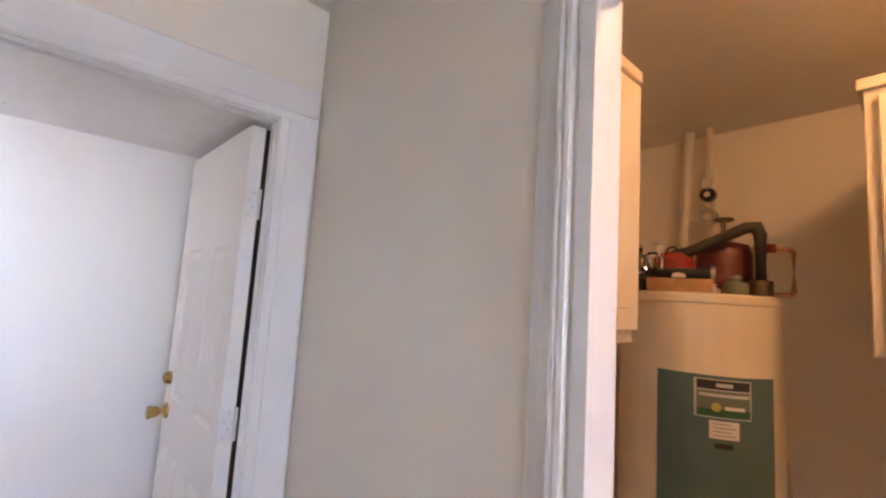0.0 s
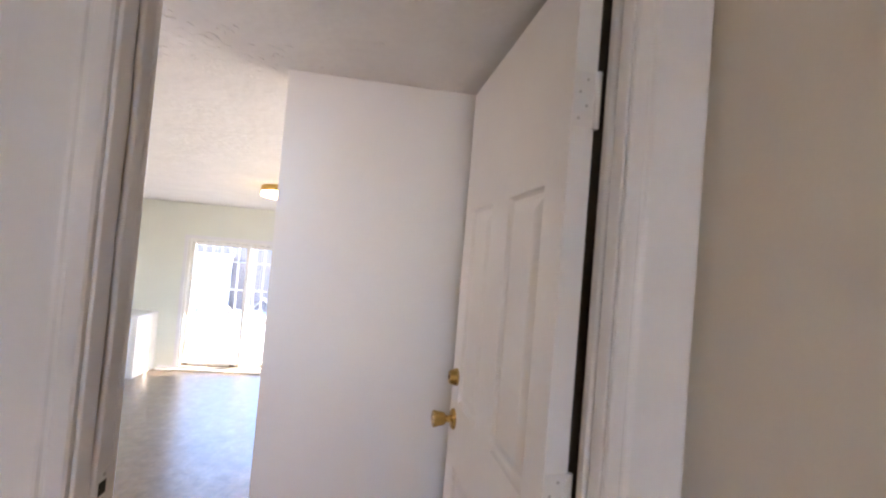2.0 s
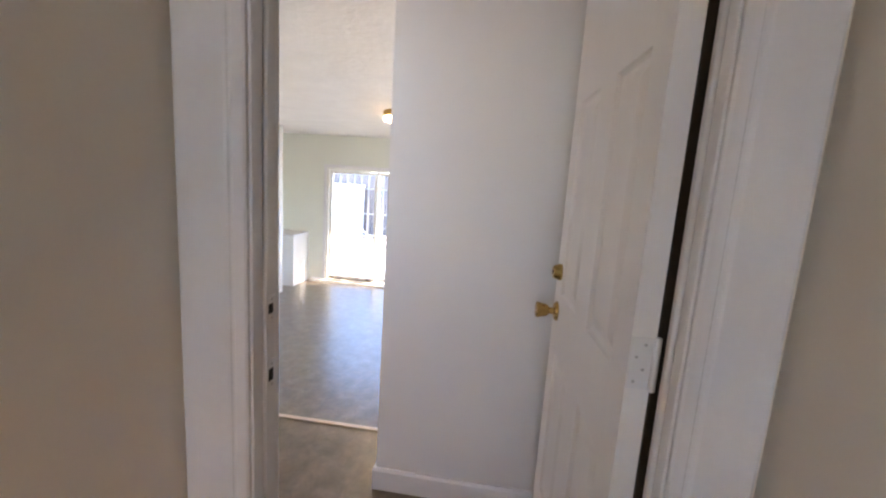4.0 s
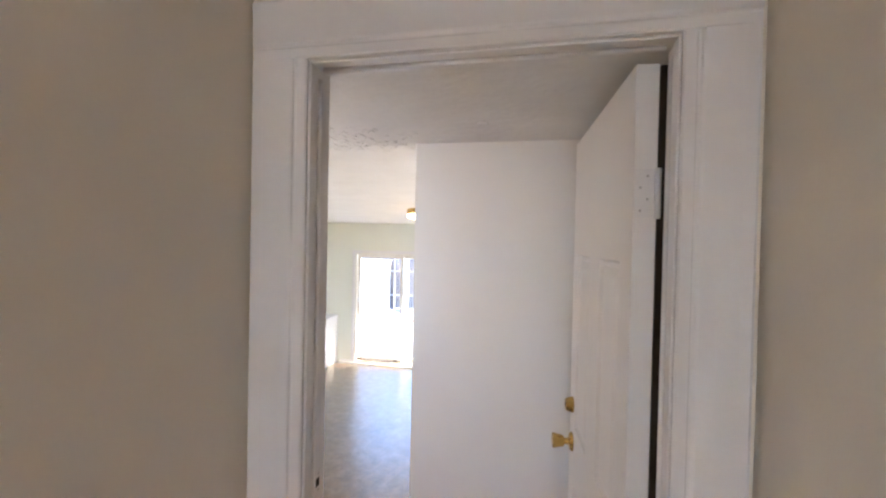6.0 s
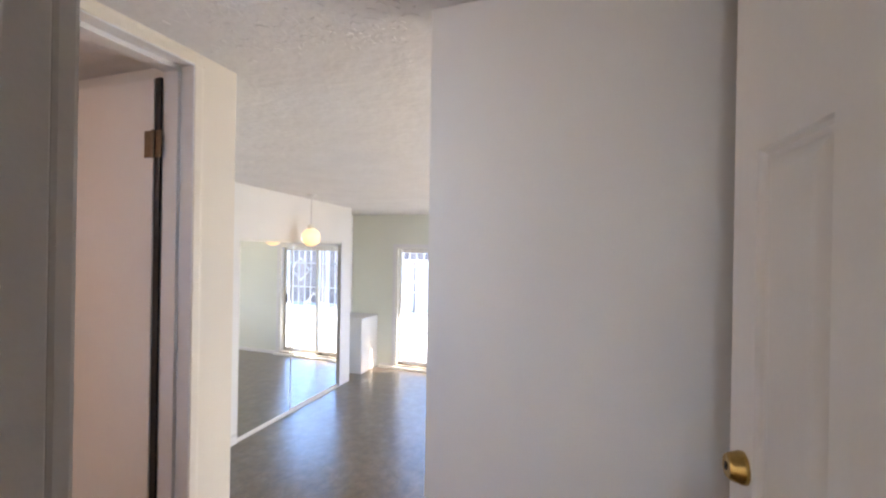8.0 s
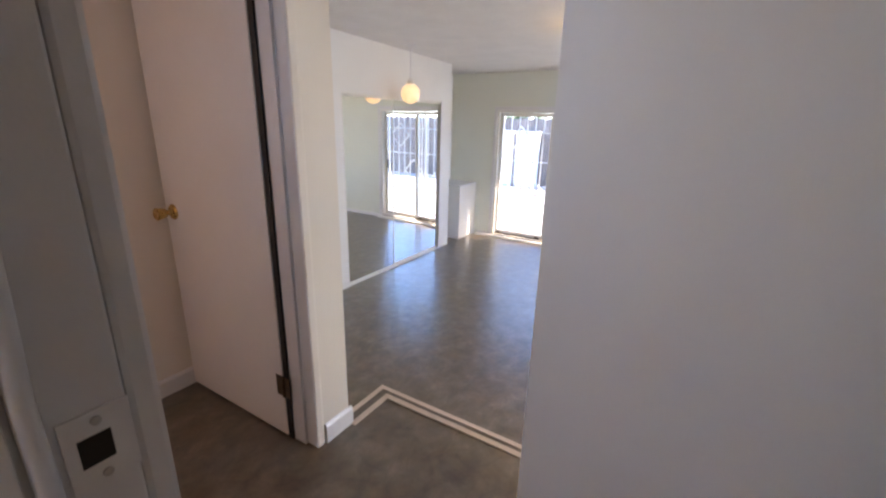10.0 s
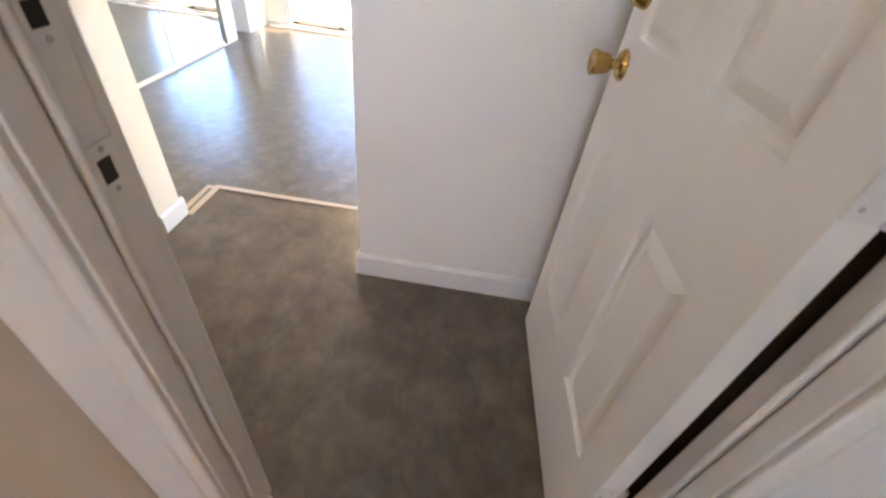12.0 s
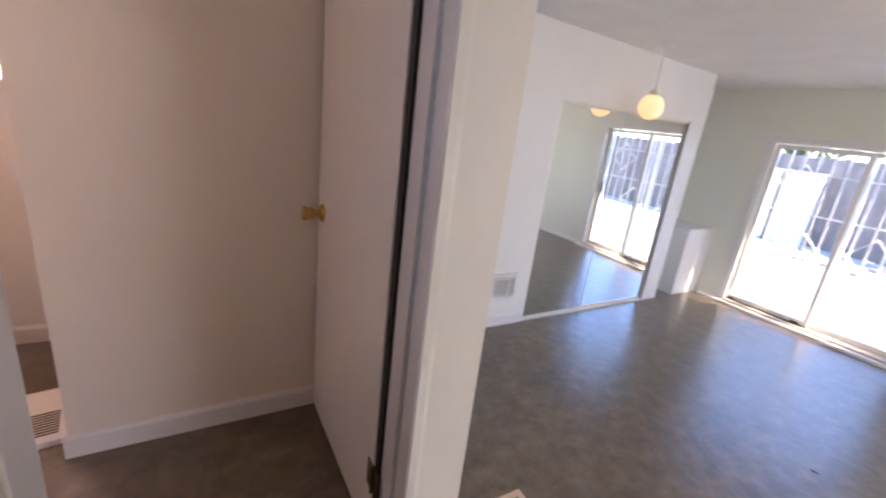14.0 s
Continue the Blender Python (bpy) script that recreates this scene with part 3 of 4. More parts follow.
PANELS = [(0.09, 0.29, 0.275, 0.785), (0.42, 0.62, 0.275, 0.785), (0.09, 0.29, 0.985, 1.605), (0.42, 0.62, 0.985, 1.605)]
part("slab", door_body(W, H, T, PANELS), DOOR_WHITE, entry)
for y0, y1, z0, z1 in PANELS:
    p = part("panel", panel_rings(y1 - y0, z1 - z0), DOOR_WHITE, entry)
    p.location = (0, y0, z0)
round_knob(entry, 0.0, W - 0.06, 0.922, -1, BRASS)
bolt = part("deadbolt", lathe([(0.0, 0.0), (0.028, 0.0), (0.028, -0.006), (0.022, -0.024), (0.019, -0.027), (0.0, -0.027)], centre=(0, W - 0.06, 1.058), axis="X"), BRASS, entry, "brass deadbolt cylinder")
part("keyway", box(-0.0285, -0.026, W - 0.064, W - 0.056, 1.052, 1.064), DARK, bolt)
for z in (0.255, 0.977, 1.70):
    leaf_hinge(entry, 0.001, 0.0, z, TRIM)
part("latch_plate", box(0.01, 0.032, W - 0.0005, W + 0.0015, 0.892, 0.952), BRASS, entry)

# strike plates on the opposite jamb
for z, h in ((0.905, 0.058), (1.048, 0.052)):
    plate = thing("strike_plate", (JAMB_L, 1.827, z), "brass strike plate let into the white door frame", "strike plate", "strike plates of the entry door")
    bm = box(0, 0.0018, -0.018, 0.018, 0, h, bevel=0.0006)
    part("plate", bm, TRIM, plate)
    part("hole", box(0.0016, 0.0022, -0.011, 0.006, 0.016, h - 0.016), DARK, plate, "dark latch hole")
    for sz in (0.007, h - 0.007):
        part("screw", lathe([(0.0, 0.0), (0.003, 0.0), (0.003, 0.0012), (0.0, 0.0016)], centre=(0.0018, 0.0, sz), axis="X", steps=8), STEEL, plate)

second = thing("inner_door", pose(-1.296, 2.652, 0.012, 0, 0, 90.4), "flat white inner door standing open, brass knob", "door")
part("slab", box(0, 0.035, 0, 0.685, 0, 1.985, bevel=0.0015), DOOR_WHITE, second)
round_knob(second, 0.0, 0.625, 0.86, -1, BRASS)
for z in (0.19, 1.72):
    hb = part("hinge", box(-0.003, 0.0, -0.002, 0.036, z, z + 0.09, bevel=0.0008), HINGE_DARK, second, "antique brass hinge")
    part("pin", lathe([(0.0, -0.003), (0.006, 0.0), (0.006, 0.09), (0.0, 0.093)], centre=(-0.004, -0.006, z), steps=12), HINGE_DARK, hb)
    part("leaf", box(-0.0015, 0.0, -0.040, -0.010, z, z + 0.09), HINGE_DARK, hb)


# ---------------------------------------------------------------- living room: mirrored closet, patio door, lamps
def mirror_door(y0, y1, x, label):
    ob = thing("mirror_door", (x, y0, ROOM_FLOOR + 0.025), label, "mirror", "sliding closet mirrors")
    w, h = y1 - y0, 1.91
    part("mirror_glass", box(-0.006, 0.0, 0.004, w - 0.004, 0.012, h - 0.01), MIRROR_M, ob)
    part("backing", box(-0.02, -0.007, 0.002, w - 0.002, 0.0, h), TRIM, ob)
    part("bottom_rail", box(-0.012, 0.006, 0, w, -0.012, 0.014, bevel=0.002), ALU, ob)
    part("top_rail", box(-0.012, 0.006, 0, w, h - 0.012, h, bevel=0.002), ALU, ob)
    for a in (0.0, w - 0.008):
        part("stile", box(-0.012, 0.005, a, a + 0.008, 0.014, h - 0.012), ALU, ob)
    return ob


mirror_door(4.79, 5.56, LEFT_X - 0.004, "full-height frameless closet mirror beside the wall vent")
mirror_door(5.54, 6.543, LEFT_X - 0.024, "full-height sliding closet mirror near the patio door")
setting("trim_6", box(LEFT_X - 0.07, LEFT_X + 0.004, 4.79, 6.545, ROOM_FLOOR, ROOM_FLOOR + 0.012), ALU, "white bottom track of the mirror doors", "track")
setting("trim_7", box(LEFT_X - 0.07, LEFT_X + 0.002, 4.79, 6.545, 1.498, 1.515), ALU, "white top track of the mirror doors", "track")
setting("trim_8", box(LEFT_X - 0.08, LEFT_X + 0.005, 6.545, 6.60, ROOM_FLOOR, 1.53, bevel=0.004), TRIM, "white side post of the closet opening", "post")

ledge = thing("corner_ledge", (-3.50, 7.12, ROOM_FLOOR), "low white boxed ledge in the corner by the patio door", "ledge")
part("body", box(0.0, 0.47, 0.0, 0.515, 0.0, 0.795, bevel=0.006), WHITE_WALL, ledge)
part("top", box(-0.0, 0.48, -0.010, 0.515, 0.795, 0.82, bevel=0.005), TRIM, ledge)

# wall vent
vent = thing("wall_vent", (LEFT_X, 4.34, -0.192), "white louvred wall register above the baseboard", "vent")
bm = bmesh.new()
box(0, 0.016, 0, 0.31, 0, 0.03, bm)
box(0, 0.016, 0, 0.31, 0.215, 0.245, bm)
box(0, 0.016, 0, 0.03, 0.03, 0.215, bm)
box(0, 0.016, 0.28, 0.31, 0.03, 0.215, bm)
part("frame", bm, TRIM, vent)
part("backing", box(0.0, 0.003, 0.03, 0.28, 0.03, 0.215), STEEL, vent)
for k in range(13):
    z = 0.036 + 0.0138 * k
    part("slat", prism([(0.004, 0.03, z + 0.005), (0.005, 0.03, z + 0.0065), (0.014, 0.03, z + 0.0015), (0.013, 0.03, z)], (0, 0.25, 0)), TRIM, vent)
bm = box(0.014, 0.019, 0.036, 0.274, 0.036, 0.050)
box(0.014, 0.019, 0.036, 0.274, 0.195, 0.209, bm)
box(0.014, 0.019, 0.036, 0.052, 0.050, 0.195, bm)
box(0.014, 0.019, 0.205, 0.221, 0.050, 0.195, bm)
part("inner_frame", bm, TRIM, vent)
part("lever", box(0.012, 0.024, 0.22, 0.228, 0.05, 0.075, bevel=0.001), STEEL, vent)

# globe pendant
pend = thing("globe_pendant", (-2.78, 5.54, 2.013), "lit opal glass globe pendant on a thin white rod", "pendant lamp")
part("canopy", lathe([(0.0, 0.0), (0.055, 0.0), (0.055, -0.008), (0.03, -0.022), (0.008, -0.028), (0.0, -0.028)]), TRIM, pend)
part("rod", lathe([(0.0, -0.02), (0.006, -0.02), (0.006, -0.335), (0.0, -0.335)], steps=10), TRIM, pend)
part("holder", lathe([(0.0, -0.325), (0.018, -0.325), (0.036, -0.345), (0.040, -0.385), (0.0, -0.385)]), ALU, pend)
part("globe", lathe([(0.100 * math.sin(math.pi * (0.12 + 0.88 * k / 16)), -0.470 + 0.100 * math.cos(math.pi * (0.12 + 0.88 * k / 16))) for k in range(16)] + [(0.0, -0.570)], steps=32), OPAL_WARM, pend, "glowing opal glass globe", smooth=True)

# flush ceiling lamp
flush = thing("ceiling_lamp", (-0.965, 5.40, 2.014), "round flush ceiling lamp with a brass band and lit opal dish", "ceiling lamp")
part("pan", lathe([(0.0, 0.006), (0.18, 0.006), (0.188, -0.006), (0.188, -0.05), (0.18, -0.055), (0.0, -0.055)], steps=40), BRASS, flush, "brass band")
part("dish", lathe([(0.175, -0.053), (0.184, -0.066), (0.180, -0.092), (0.13, -0.104), (0.0, -0.108)], steps=40), OPAL, flush, "glowing opal glass dish", smooth=True)


# patio door
def slide_panel(x0, x1, y, label):
    ob = thing("sliding_door", (x0, y, -0.385), label, "sliding door", "sliding patio door panels")
    w, h = x1 - x0, 1.80
    f = 0.045
    part("stile", box(0, f, 0, 0.032, 0, h, bevel=0.003), ALU, ob)
    part("stile", box(w - f, w, 0, 0.032, 0, h, bevel=0.003), ALU, ob)
    part("bottom_rail", box(f, w - f, 0.001, 0.031, 0, 0.06, bevel=0.003), ALU, ob)
    part("top_rail", box(f, w - f, 0.001, 0.031, h - f, h, bevel=0.003), ALU, ob)
    g = part("pane", box(f - 0.005, w - f + 0.005, 0.014, 0.018, 0.055, h - f + 0.005), GLASS, ob)
    g.visible_shadow = False
    return ob


left_panel = slide_panel(-2.69, -1.885, SLIDE_Y + 0.035, "aluminium framed sliding glass panel, closed")
part("roller_block", box(0.02, 0.09, -0.006, 0.0, 0.012, 0.03, bevel=0.002), BLACK, left_panel)
part("roller_block", box(0.66, 0.73, -0.006, 0.0, 0.012, 0.03, bevel=0.002), BLACK, left_panel)
right_panel = slide_panel(-1.93, -1.16, SLIDE_Y + 0.075, "aluminium framed fixed glass panel of the patio door")
part("handle", box(0.69, 0.71, -0.03, -0.002, 0.84, 1.0, bevel=0.006), BLACK, right_panel, "dark pull handle")
part("track", box(0.0, 0.80, -0.016, -0.004, -0.002, 0.012), HINGE_DARK, left_panel, "dark worn sliding track")
frame_ob = thing("window_1", (0, 0, 0), "white aluminium frame and sill of the patio door", "door frame", kind="structure")
part("frame_leg", box(-2.725, -2.69, SLIDE_Y - 0.012, SLIDE_Y + 0.14, -0.43, 1.455, bevel=0.003), ALU, frame_ob)
part("frame_leg", box(-1.16, -1.125, SLIDE_Y - 0.012, SLIDE_Y + 0.14, -0.43, 1.455, bevel=0.003), ALU, frame_ob)
part("frame_head", box(-2.69, -1.16, SLIDE_Y - 0.012, SLIDE_Y + 0.14, 1.42, 1.455, bevel=0.003), ALU, frame_ob)
part("frame_sill", box(-2.69, -1.16, SLIDE_Y - 0.03, SLIDE_Y + 0.16, -0.435, -0.388, bevel=0.003), SILL, frame_ob)
casing_b = thing("trim_9", (0, 0, 0), "white painted casing round the patio door", "trim", kind="structure")
part("leg", box(-2.775, -2.725, SLIDE_Y - 0.016, SLIDE_Y, ROOM_FLOOR, 1.455, bevel=0.003), TRIM, casing_b)
part("leg", box(-1.125, -1.075, SLIDE_Y - 0.016, SLIDE_Y, ROOM_FLOOR, 1.455, bevel=0.003), TRIM, casing_b)
part("head", box(-2.775, -1.075, SLIDE_Y - 0.016, SLIDE_Y, 1.455, 1.50, bevel=0.003), TRIM, casing_b)
setting("trim_10", box(-2.98, -1.075, SLIDE_Y - 0.085, SLIDE_Y - 0.017, ROOM_FLOOR, ROOM_FLOOR + 0.03, bevel=0.004), ALU, "pale raised curb under the patio door", "curb")

# speck of dry leaf on the floor, flaking ceiling plaster
scrap = tagged(link_mesh("leaf_scrap", prism([(-0.018, -0.004, 0.0), (-0.004, -0.009, 0.0), (0.014, -0.003, 0.0), (0.020, 0.004, 0.0), (0.0, 0.008, 0.0)], (0, 0, 0.004)), BARK), "tiny dark dry leaf scrap on the vinyl floor", "leaf")
scrap.location = (-0.952, 5.262, ROOM_FLOOR)
rng = random.Random(11)
bm = bmesh.new()
for k in range(460):
    u, v = rng.gauss(0, 1), rng.gauss(0, 1)
    cx, cy = -0.70 + 0.18 * u + 0.05 * v, 2.62 + 0.12 * v
    if cx < HALL_X + 0.05 or (cx > WHITE_X - 0.03 and cy > WHITE_Y - 0.03):
        continue
    a, w, d = rng.uniform(0, 6.28), rng.uniform(0.005, 0.022), rng.uniform(0.0015, 0.0045)
    ring = []
    for q in range(6):
        t = q * math.pi / 3
        rr = w * rng.uniform(0.55, 1.1)
        ring.append((cx + rr * math.cos(t) * 1.4 * math.cos(a) - rr * math.sin(t) * math.sin(a), cy + rr * math.cos(t) * 1.4 * math.sin(a) + rr * math.sin(t) * math.cos(a), LOW_CEIL - d * (0.4 + 0.6 * math.cos(t) ** 2)))
    prism(ring, (0, 0, d * 0.6 + 0.002), bm)
tagged(link_mesh("plaster_flakes", bm, CEILING), "flaking plaster on the landing ceiling", "plaster", kind="stuff")
# weather strip round the entry frame, wavy and curled at its foot on the strike side
seal = thing("weather_strip", (0, 0, 0), "white weather strip round the entry frame, curled at its foot", "weather strip")
part("strike_strip", tube([(JAMB_L + 0.003, 1.803 + 0.004 * math.sin(4.1 * k / 10) + 0.002 * math.sin(1.9 * k), 2.02 - 0.1 * k) for k in range(20)] + [(JAMB_L + 0.010, 1.805, 0.06), (JAMB_L + 0.016, 1.822, 0.03), (JAMB_L + 0.012, 1.836, 0.045)], 0.0058, steps=8), TRIM, seal, smooth=True)
part("hinge_strip", tube([(JAMB_R - 0.005, 1.799, 2.02), (JAMB_R - 0.005, 1.800, 1.0), (JAMB_R - 0.005, 1.799, 0.01)], 0.0065, steps=8), TRIM, seal, smooth=True)
part("head_strip", tube([(JAMB_L + 0.016, 1.799, HEAD - 0.006), (0.07, 1.800, HEAD - 0.006), (JAMB_R - 0.016, 1.799, HEAD - 0.006)], 0.0065, steps=8), TRIM, seal, smooth=True)

# ---------------------------------------------------------------- passage beyond the second door
reg = thing("floor_register", pose(-2.06, 1.68, 0.0, 0, 0, 8), "white metal floor register with a dark grille", "vent")
part("body", prism([(-0.34, 0, 0), (0.0, 0, 0), (0.0, 0, 0.022), (-0.02, 0, 0.034), (-0.32, 0, 0.034), (-0.34, 0, 0.022)], (0, 0.13, 0)), TRIM, reg)
for k in range(9):
    part("slot", box(-0.16 + 0.016 * k, -0.152 + 0.016 * k, 0.02, 0.11, 0.033, 0.0352), DARK, reg)
win2 = thing("window_2", (0, 0, 0), "small white framed passage window", "window", kind="structure")
bm = box(-3.02, -2.885, 0.95, 0.99, 1.2, 1.95)
box(-3.02, -2.885, 1.59, 1.63, 1.2, 1.95, bm)
box(-3.02, -2.885, 0.99, 1.59, 1.91, 1.95, bm)
part("window_frame", bm, TRIM, win2)
part("window_sill", box(-3.02, -2.86, 0.93, 1.65, 1.165, 1.2, bevel=0.004), TRIM, win2)
g = part("pane", box(-2.97, -2.966, 0.985, 1.595, 1.195, 1.915), GLASS, win2)
g.visible_shadow = False
# Added window in the unseen right wall, round the room fill lamp.
win4 = thing("unseen_window_4", (0, 0, 0), "wide unseen side window of the sunken room, added for its lamp", "window", kind="structure")
bm = box(RIGHT_X - 0.01, RIGHT_X + 0.10, 4.1, 4.15, 0.3, 1.6)
box(RIGHT_X - 0.01, RIGHT_X + 0.10, 6.45, 6.5, 0.3, 1.6, bm)
box(RIGHT_X - 0.01, RIGHT_X + 0.10, 4.15, 6.45, 0.3, 0.35, bm)
box(RIGHT_X - 0.01, RIGHT_X + 0.10, 4.15, 6.45, 1.55, 1.6, bm)
part("window_frame", bm, TRIM, win4)
g = part("pane", box(RIGHT_X + 0.05, RIGHT_X + 0.054, 4.14, 6.46, 0.34, 1.56), GLASS, win4)
g.visible_shadow = False
# Made-up window in the landing wall, out of view, to account for the fill.
win6 = thing("unseen_window_6", (0, 0, 0), "narrow unseen landing window, added for its lamp", "window", kind="structure")
bm = box(-1.02, -0.99, DOOR_Y0 + 0.01, DOOR_Y1 - 0.01, 1.15, 2.05)
box(-0.61, -0.58, DOOR_Y0 + 0.01, DOOR_Y1 - 0.01, 1.15, 2.05, bm)
box(-0.99, -0.61, DOOR_Y0 + 0.01, DOOR_Y1 - 0.01, 1.15, 1.18, bm)
box(-0.99, -0.61, DOOR_Y0 + 0.01, DOOR_Y1 - 0.01, 2.02, 2.05, bm)
part("window_frame", bm, TRIM, win6)
g = part("pane", box(-0.995, -0.605, DOOR_Y0 + 0.03, DOOR_Y0 + 0.034, 1.175, 2.025), GLASS, win6)
g.visible_shadow = False
# Unseen corridor side window, added to hold a fill lamp.
win5 = thing("unseen_window_5", (0, 0, 0), "plain unseen corridor side window, added for its lamp", "window", kind="structure")
bm = box(CORR_R - 0.01, 0.642, -2.4, -2.36, 1.5, 2.25)
box(CORR_R - 0.01, 0.642, -1.5, -1.46, 1.5, 2.25, bm)
box(CORR_R - 0.01, 0.642, -2.36, -1.5, 1.5, 1.54, bm)
box(CORR_R - 0.01, 0.642, -2.36, -1.5, 2.21, 2.25, bm)
part("window_frame", bm, TRIM, win5)
g = part("pane", box(0.630, 0.634, -2.365, -1.495, 1.535, 2.215), GLASS, win5)
g.visible_shadow = False
# Unseen window in the corridor end, added to hold a fill lamp.
win3 = thing("unseen_window_3", (0, 0, 0), "plain unseen corridor end window, added for its lamp", "window", kind="structure")
bm = box(-0.35, -0.31, -2.6, -2.49, 0.9, 2.1)
box(0.46, 0.5, -2.6, -2.49, 0.9, 2.1, bm)
box(-0.31, 0.46, -2.6, -2.49, 0.9, 0.94, bm)
box(-0.31, 0.46, -2.6, -2.49, 2.06, 2.1, bm)
part("window_frame", bm, TRIM, win3)
g = part("pane", box(-0.315, 0.465, -2.56, -2.556, 0.935, 2.065), GLASS, win3)
g.visible_shadow = False

# ---------------------------------------------------------------- utility room
HX, HY, HR = 1.708, 0.920, 0.25
FACE = math.atan2(0.368 - HY, -0.006 - HX)      # the side turned to the corridor
heater = thing("water_heater", (HX, HY, -0.02), "tall cream water heater with a teal insulating jacket", "water heater")
part("tank", lathe([(0.0, 0.0), (HR - 0.01, 0.0), (HR, 0.012), (HR, 1.54), (HR + 0.004, 1.545), (HR + 0.004, 1.566), (HR - 0.006, 1.574), (0.0, 1.578)], steps=64), GREEN_CREAM, heater, smooth=False)


def wrap(r, a0, a1, z0, z1, steps=16, thick=0.002):
    """A sheet bent round the tank between two angles in degrees from the corridor side."""
    bm = bmesh.new()
    rows = []
    for k in range(steps + 1):
        a = FACE + radians(a0 + (a1 - a0) * k / steps)
        rows.append([bm.verts.new((rr * math.cos(a), rr * math.sin(a), z)) for rr, z in ((r, z0), (r + thick, z0), (r + thick, z1), (r, z1))])
    for a, b in zip(rows, rows[1:]):
        for k in range(4):
            bm.faces.new((a[k], a[(k + 1) % 4], b[(k + 1) % 4], b[k]))
    bm.faces.new(rows[0])
    bm.faces.new(rows[-1])
    return bm


part("jacket", wrap(HR, -25, 54, 0.25, 1.323), TEAL, heater, "teal insulating jacket")
lab = part("label_plate", wrap(HR + 0.003, -1, 34, 1.199, 1.313), PALE_INK, heater, "printed maker's label")
part("ink_band", wrap(HR + 0.0055, 0.5, 33, 1.283, 1.310, thick=0.001), BLACK, lab)
part("ink_field", wrap(HR + 0.0055, 0.5, 33, 1.203, 1.279, thick=0.001), OLIVE_INK, lab)
part("ink_strip", wrap(HR + 0.007, 2, 32, 1.262, 1.271, thick=0.001), PALE_INK, lab)
part("ink_hill", wrap(HR + 0.007, 0.5, 33, 1.204, 1.226, thick=0.001), GREEN_INK, lab)
part("ink_wordmark", wrap(HR + 0.007, 12, 22, 1.291, 1.302, thick=0.001), PALE_INK, lab)
part("ink_wing", wrap(HR + 0.0085, 17, 29, 1.226, 1.236, thick=0.001), PAPER, lab)
a = FACE + radians(12)
part("ink_sun", lathe([(0.0, 0.0), (0.013, 0.0), (0.013, 0.0085), (0.0, 0.0085)], centre=(0, 0, 0), axis="X", steps=20), YELLOW_INK, lab).matrix_basis = Matrix.Translation(((HR + 0.0015) * math.cos(a), (HR + 0.0015) * math.sin(a), 1.232)) @ Matrix.Rotation(a, 4, "Z")
note = part("sticker", wrap(HR + 0.003, 8, 26, 1.140, 1.192), PAPER, heater, "paper rating sticker")
for k in range(4):
    part("text_bar", wrap(HR + 0.0055, 10, 24 - 3 * (k % 2), 1.149 + 0.011 * k, 1.151 + 0.011 * k, thick=0.0008), OLIVE_INK, note)
part("maker_bar", wrap(HR + 0.003, 11, 22, 1.112, 1.127), BLACK, heater)
TOP = 1.558
right = Vector((math.cos(FACE + math.pi / 2), math.sin(FACE + math.pi / 2), 0))     # to the picture's right from the corridor
toward = Vector((math.cos(FACE), math.sin(FACE), 0))


def on_heater(r, f, z=0.0):
    return Vector((HX, HY, TOP + z)) + right * r + toward * f


tray = thing("wooden_box", on_heater(-0.05, 0.10), "small open wooden box lying on the water heater", "box")
part("side", box(-0.10, 0.10, -0.05, -0.042, 0, 0.045), WOOD, tray)
part("side", box(-0.10, 0.10, 0.042, 0.05, 0, 0.045), WOOD, tray)
part("end", box(-0.10, -0.092, -0.042, 0.042, 0, 0.045), WOOD, tray)
part("end", box(0.092, 0.10, -0.042, 0.042, 0, 0.045), WOOD, tray)
part("base", box(-0.092, 0.092, -0.042, 0.042, 0, 0.006), WOOD, tray)
tray.rotation_euler = (0, 0, FACE + math.pi / 2)
bulb = tagged(link_mesh("white_cap", lathe([(0.0, 0.0), (0.02, 0.0), (0.022, 0.006), (0.016, 0.015), (0.0, 0.018)]), PAPER, smooth=True), "small white plastic cap on the wooden box", "cap")
bulb.location = on_heater(-0.05, 0.14, 0.048)

vent_pipe = thing("black_pipe", on_heater(0, 0), "black insulated elbow pipe rising from the water heater", "pipe")
o = on_heater(0, 0)
vertical = [on_heater(0.188, 0.05, 0.0) - o, on_heater(0.188, 0.05, 0.205) - o, on_heater(0.178, 0.05, 0.232) - o, on_heater(0.148, 0.045, 0.232) - o, on_heater(-0.02, 0.03, 0.15) - o, on_heater(-0.08, 0.02, 0.135) - o]
part("run", tube(vertical, 0.0195), PIPE_BLACK, vent_pipe, smooth=True)
part("collar", lathe([(0.0, 0.0), (0.034, 0.0), (0.034, 0.05), (0.0, 0.05)], centre=vertical[0]), HINGE_DARK, vent_pipe)

loop = thing("copper_pipe", on_heater(0, 0), "bent copper pipe loop at the edge of the water heater", "pipe")
part("run", tube([on_heater(0.17, 0.0, 0.165) - o, on_heater(0.268, 0.0, 0.165) - o, on_heater(0.282, 0.0, 0.15) - o, on_heater(0.282, 0.0, 0.02) - o, on_heater(0.272, 0.0, 0.008) - o, on_heater(0.17, 0.0, 0.008) - o], 0.0085), COPPER, loop, smooth=True)
part("union", lathe([(0.0, -0.015), (0.014, -0.015), (0.016, 0.0), (0.014, 0.015), (0.0, 0.015)], centre=on_heater(0.222, 0.0, 0.165) - o), RED, loop, "red pipe union")

tank = thing("expansion_tank", on_heater(0.09, -0.08), "red pressure tank lying behind the pipes", "tank")
